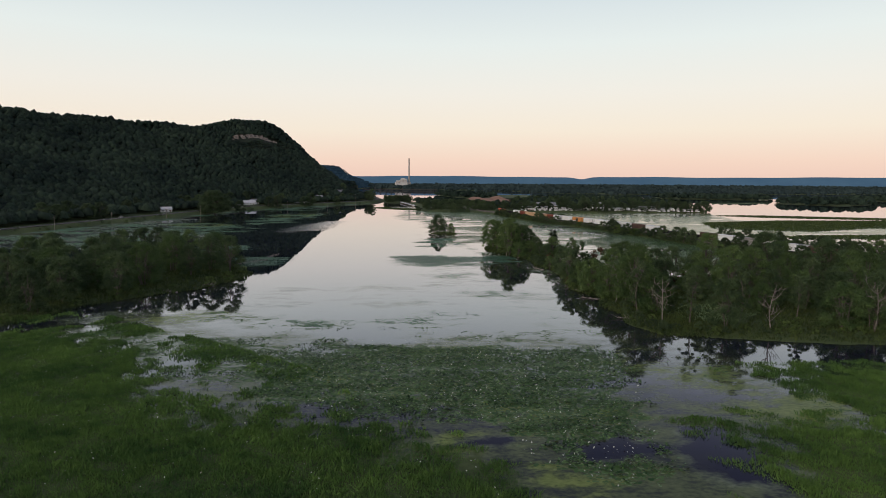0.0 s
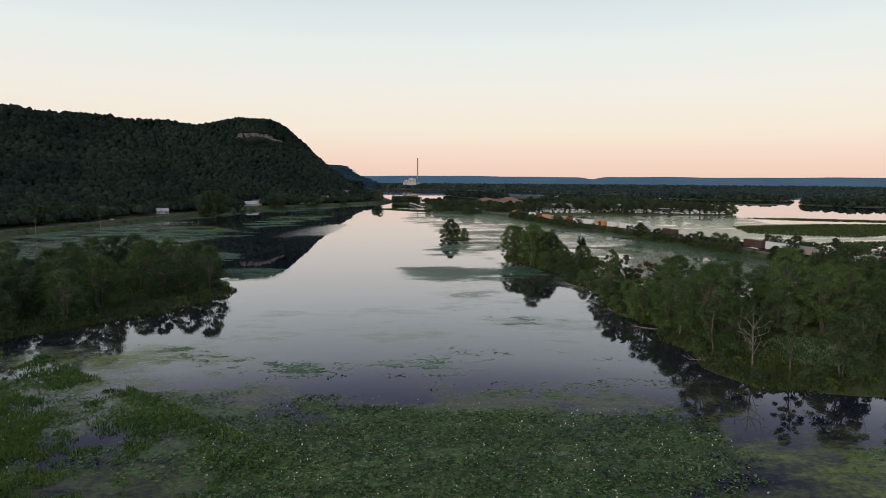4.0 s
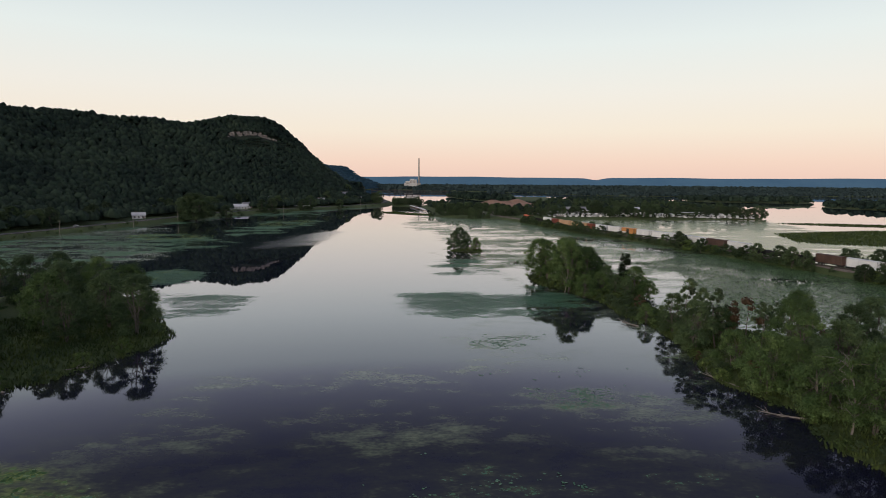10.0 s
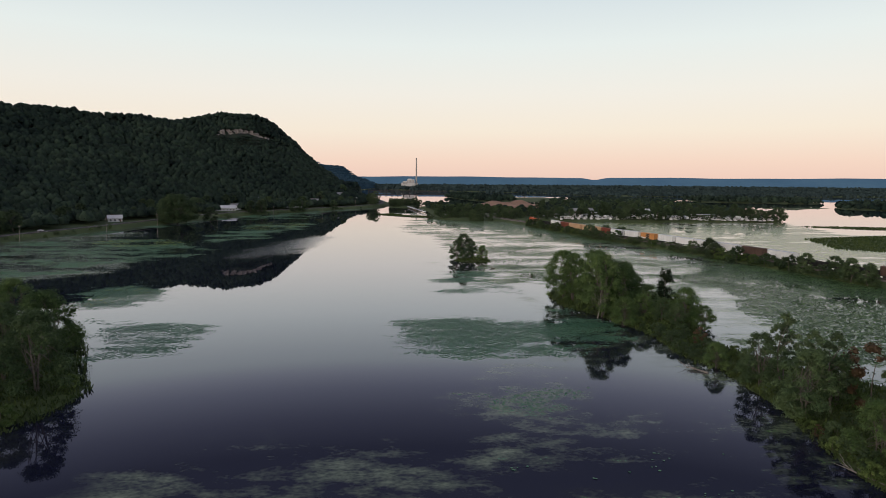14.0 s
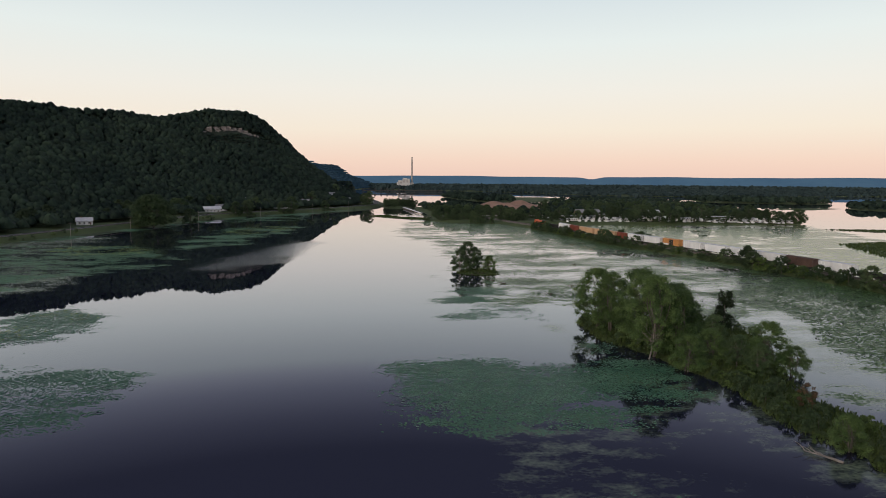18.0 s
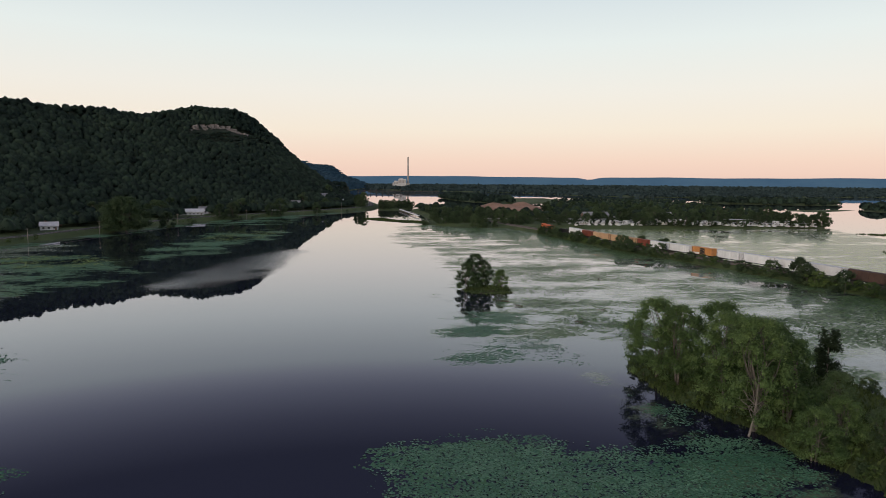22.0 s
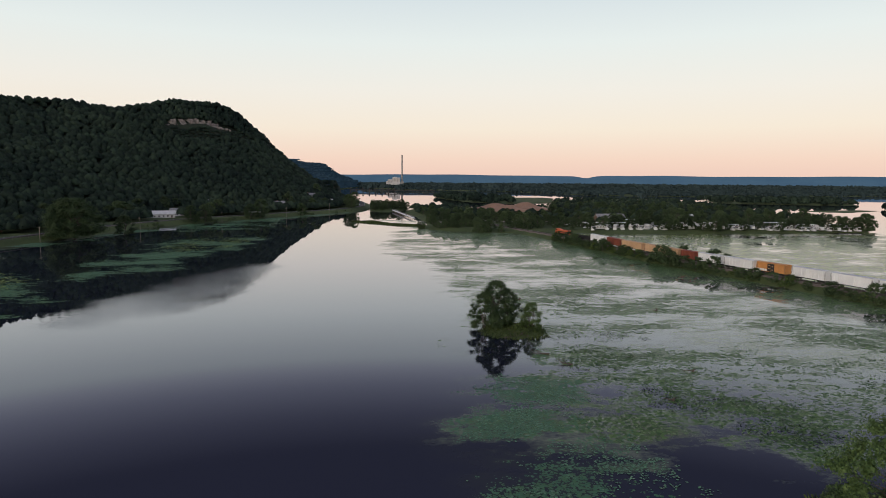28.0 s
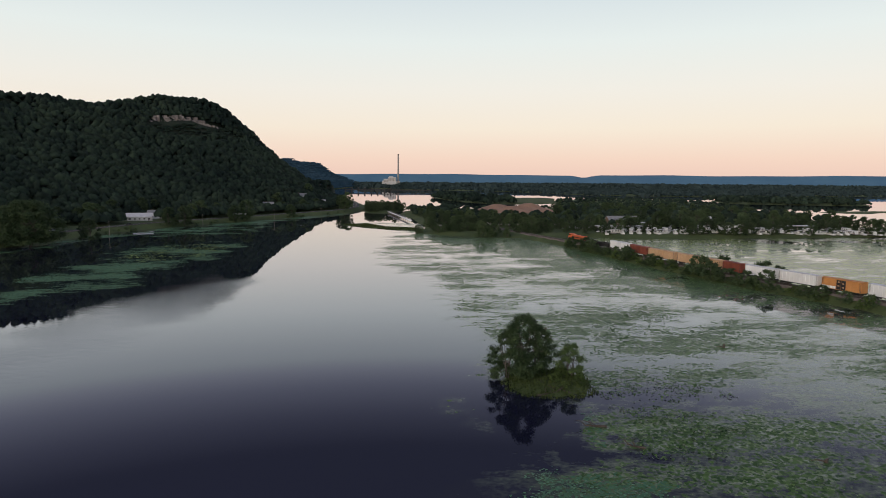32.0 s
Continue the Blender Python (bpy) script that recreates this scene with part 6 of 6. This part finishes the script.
# ---- marsh grass, lily pads and reeds: too many to count ----
def blades(name, x, y, z, height, width, material, label, category, seed):
    """Bent tufts of narrow blades."""
    rng = np.random.RandomState(seed)
    n = len(x)
    a = rng.uniform(0, 2 * np.pi, n)
    h = height * rng.uniform(0.55, 1.25, n)
    w = width * rng.uniform(0.6, 1.4, n)
    lean = rng.normal(scale=0.5, size=(n, 2)) * h[:, None]
    ca, sa = np.cos(a) * w, np.sin(a) * w
    p0 = np.stack([x - ca, y - sa, z - 0.1], -1)
    p1 = np.stack([x + ca, y + sa, z - 0.1], -1)
    p2 = np.stack([x + lean[:, 0] + ca * 0.4, y + lean[:, 1] + sa * 0.4, z + h], -1)
    p3 = np.stack([x + lean[:, 0] * 0.9 - ca * 0.4, y + lean[:, 1] * 0.9 - sa * 0.4, z + h * 0.95], -1)
    ob = link_mesh(name, np.stack([p0, p1, p2, p3], 1), np.arange(4 * n).reshape(-1, 4), material)
    return tagged(ob, label, category, kind="stuff")


def places(poly, per, seed, margin=0.0, keep=None):
    """Random places within an outline, per square metre, in units of the plan."""
    rng = np.random.RandomState(seed)
    p = np.array(poly)
    lo, hi = p.min(0), p.max(0)
    n = int((hi - lo).prod() * K * K * per)
    x, y = rng.uniform(lo[0], hi[0], n), rng.uniform(lo[1], hi[1], n)
    ok = inside(poly, x, y) > margin
    if keep is not None:
        ok &= rng.rand(n) < keep(x, y)
    return x[ok], y[ok]


NEAR_L = [(-66, 124), (-50, 118), (-37, 98), (-29, 84), (-21, 81), (-10, 78), (-1, 75), (4, 69), (11, 64), (14, 55), (14, 40), (-40, 40), (-80, 90), (-80, 124)]
NEAR_R = [(55, 97), (92, 100), (92, 70), (60, 40), (26, 45), (37, 57), (40, 66), (36, 73), (46, 76), (59, 75), (57, 86)]
for poly, seed in ((NEAR_L, 71), (NEAR_R, 72)):
    x, y = places(poly, 34.0, seed, -9, lambda x, y: np.clip(0.55 + 0.22 * inside(poly, x, y) + 0.9 * lumps(x, y, 9, 31) + 0.5 * lumps(x, y, 3.5, 32), 0, 1))
    z = np.maximum(ground_zs(x, y) * K, -0.05) + 0.28 * np.clip(lumps(x, y, 8, 33), 0, 1)
    tall = 0.30 + 0.34 * np.clip(lumps(x, y, 5, 36) + 0.6 * lumps(x, y, 2.0, 37), -0.4, 1)
    blades("marsh_grass", x * K, y * K, z, tall, 0.07, M_GRASS, "thick green marsh grass and sedge", "grass", seed)
NEAR_M = [(-84, 148), (-61, 140), (-48, 128), (-38, 121), (-25, 110), (-13, 99), (-8, 91), (-3, 82), (4, 74), (-10, 60), (-40, 70), (-70, 100)]
mats = [(-34, 126, 2.4), (-24, 113, 6), (-29, 109, 5), (-42, 130, 2), (-50, 128, 4), (-19, 106, 4)]
x, y = places(NEAR_M, 14.0, 79, 0.0, lambda x, y: np.clip(np.maximum(-0.15 + 1.5 * lumps(x, y, 10, 34) + 0.7 * lumps(x, y, 3.5, 35), np.max([1.6 - np.hypot((x - a) * 0.8, (y - b) * 1.2) / r for a, b, r in mats], axis=0)), 0, 1))
blades("marsh_grass", x * K, y * K, np.maximum(ground_zs(x, y) * K, -0.05), 0.42, 0.13, M_GRASS, "ragged mats of green sedge in shallow water", "grass", 79)
for poly, per, hgt, seed in ((RIGHT_BANK[4:31], 3.5, 0.7, 73), ([(50, 118), (87, 110), (130, 101), (130, 128), (92, 160), (62, 165), (52, 140)], 3.5, 0.55, 80), (LEFT_POINT[1:11] + [(-90, 200), (-110, 140)], 3.0, 0.7, 74), (ISLET, 6.0, 0.36, 75), (SPIT, 1.0, 0.6, 76), (MARSH_BAR, 0.5, 0.8, 77), (MARSH_STRIP, 0.6, 0.8, 78), (BAR_NEAR, 0.5, 0.8, 79)):
    x, y = places(poly, per, seed, -0.6)
    blades("bank_grass", x * K, y * K, np.maximum(ground_zs(x, y) * K, 0), hgt, 0.16 if per > 2 else 0.4, M_SEDGE, "rank green grass on the wet bank", "grass", seed)


def pads(name, x, y, size, material, label, seed, tilt=0.12, lift=0.03):
    """Floating round leaves with six corners, slightly tilted."""
    rng = np.random.RandomState(seed)
    n = len(x)
    s = size * rng.uniform(0.5, 1.35, n)
    a0 = rng.uniform(0, 6.28, n)
    tx, ty = rng.normal(scale=tilt, size=n), rng.normal(scale=tilt, size=n)
    lf = lift + rng.uniform(0, 0.03, n) + s * (np.abs(tx) + np.abs(ty)) * 0.6 + (rng.rand(n) < 0.3) * rng.uniform(0, 0.25, n) * (tilt > 0.15)
    v = []
    for k in range(6):
        a = a0 + k * math.pi / 3
        q = s * (1 if k else 0.55)
        dx, dy = np.cos(a) * q, np.sin(a) * q
        v.append(np.stack([x + dx, y + dy, lf + dx * tx + dy * ty], -1))
    i = np.arange(n) * 6
    ob = link_mesh(name, np.stack(v, 1), np.stack([i, i + 1, i + 2, i + 3, i + 4, i + 5], -1), material)
    return tagged(ob, label, "water plants", kind="stuff")


M_LOTUS = mat("lotus_leaf", (0.020, 0.056, 0.016), (0.105, 0.180, 0.058), 0.5, 0.12, 1.2, island=0.75, spec=0.14)


def thickly(plots, size, seed, top=0.80, width=0.32):
    """The share of places that carry leaves: the plots' strength against a ragged pattern drawn out across the channel."""
    def keep(x, y):
        r = 0.5 + 0.17 * (lumps(x * 0.45, y, size, seed) + 0.7 * lumps(x * 0.6, y, size * 0.35, seed + 1) + 0.4 * lumps(x, y, size * 0.12, seed + 2))
        return np.clip((r + 0.62 * grown(plots, x, y) - top) / width, 0, 1)
    return keep


PADS = [(LOTUS, (0, 1), 9.0, 0.165, 0.30, M_LOTUS, 81), (LOTUS, (2, 3), 2.2, 0.22, 0.2, M_LOTUS, 83), (LOTUS, (4, 5), 6.5, 0.16, 0.28, M_LOTUS, 85), (LOTUS, (6, 9), 3.0, 0.18, 0.25, M_LOTUS, 87),
        (LOTUS, (8,), 2.6, 0.21, 0.25, M_LOTUS, 89), (LOTUS, (13,), 2.2, 0.22, 0.1, M_PAD, 105), (TEAL, (0, 1), 13.0, 0.17, 0.06, M_PAD, 91), (TEAL, (2, 3), 7.0, 0.19, 0.08, M_PAD, 93),
        (TEAL, (4, 5, 6), 11.0, 0.17, 0.06, M_PAD, 95), (TEAL, (7, 8, 9), 5.0, 0.2, 0.06, M_PAD, 97)]
for k, (plots, which, per, size, tilt, material, seed) in enumerate(PADS):
    for i in which:
        x, y = places(plots[i][0], per, 200 + 7 * k + i, -3.0, thickly([plots[i]], 10, seed))
        z = ground_zs(x, y)
        x, y = x[z < 0.02], y[z < 0.02]
        if len(x):
            pads("lily_pads", x * K, y * K, size, material, "floating green lily pads" if tilt < 0.15 else "dark green lotus leaves standing over the water", 300 + 7 * k + i, tilt)
for k, (poly, per, size) in enumerate(((((-150, 428), (-127, 437), (-107, 424), (-99, 411), (-107, 398), (-130, 392), (-150, 410)), 2.0, 0.42), (((-104, 505), (-100, 548), (-88, 562), (-68, 548), (-72, 505), (-88, 490)), 1.4, 0.42),
                                      (((-86, 284), (-78, 296), (-66, 284), (-62, 262), (-76, 260)), 2.2, 0.28))):
    x, y = places(poly, per, 230 + k, 0.0, thickly([(poly, 0.6, 6)], 10, 150 + k))
    z = ground_zs(x, y)
    pads("water_lettuce", x[z < 0.02] * K, y[z < 0.02] * K, size, M_DUCK, "pale yellow-green floating leaves on still water", 330 + k, 0.12)
x, y = places(LOTUS[0][0], 0.35, 401, 1.0)
pads("lotus_flowers", x * K, y * K, 0.10, M_FLOWER, "small white lotus blooms among the pads", 402, 0.5, 0.3)
POOL = [(57, 130), (61, 127), (67, 126), (73, 129), (78, 134), (79, 140), (74, 144), (67, 144), (61, 140), (57, 135)]
edge = [(K * (a + 0.4 * math.sin(3 * a)), K * (b + 0.4 * math.cos(2 * b)), K * ground_z(67, 135) + 0.12) for a, b in POOL]
pool = Solid().add(edge + [(a, b, c - 0.4) for a, b, c in edge], [tuple(range(10))] + [(i, i + 10, (i + 1) % 10 + 10, (i + 1) % 10) for i in range(10)])
scum = new("pond_water", bpy.data.meshes.new("pond_water"))
scum.data.from_pydata(pool.v, [], pool.f)
scum.data.materials.append(M_SCUM)
tagged(scum, "small pond covered with pale green duckweed", "pond", kind="structure")
x, y = places(NEAR_L, 0.10, 403, 1.0)
pads("marsh_flowers", x * K, y * K, 0.08, M_FLOWER, "tiny pale flowers in the marsh grass", 404, 0.5, 0.75)
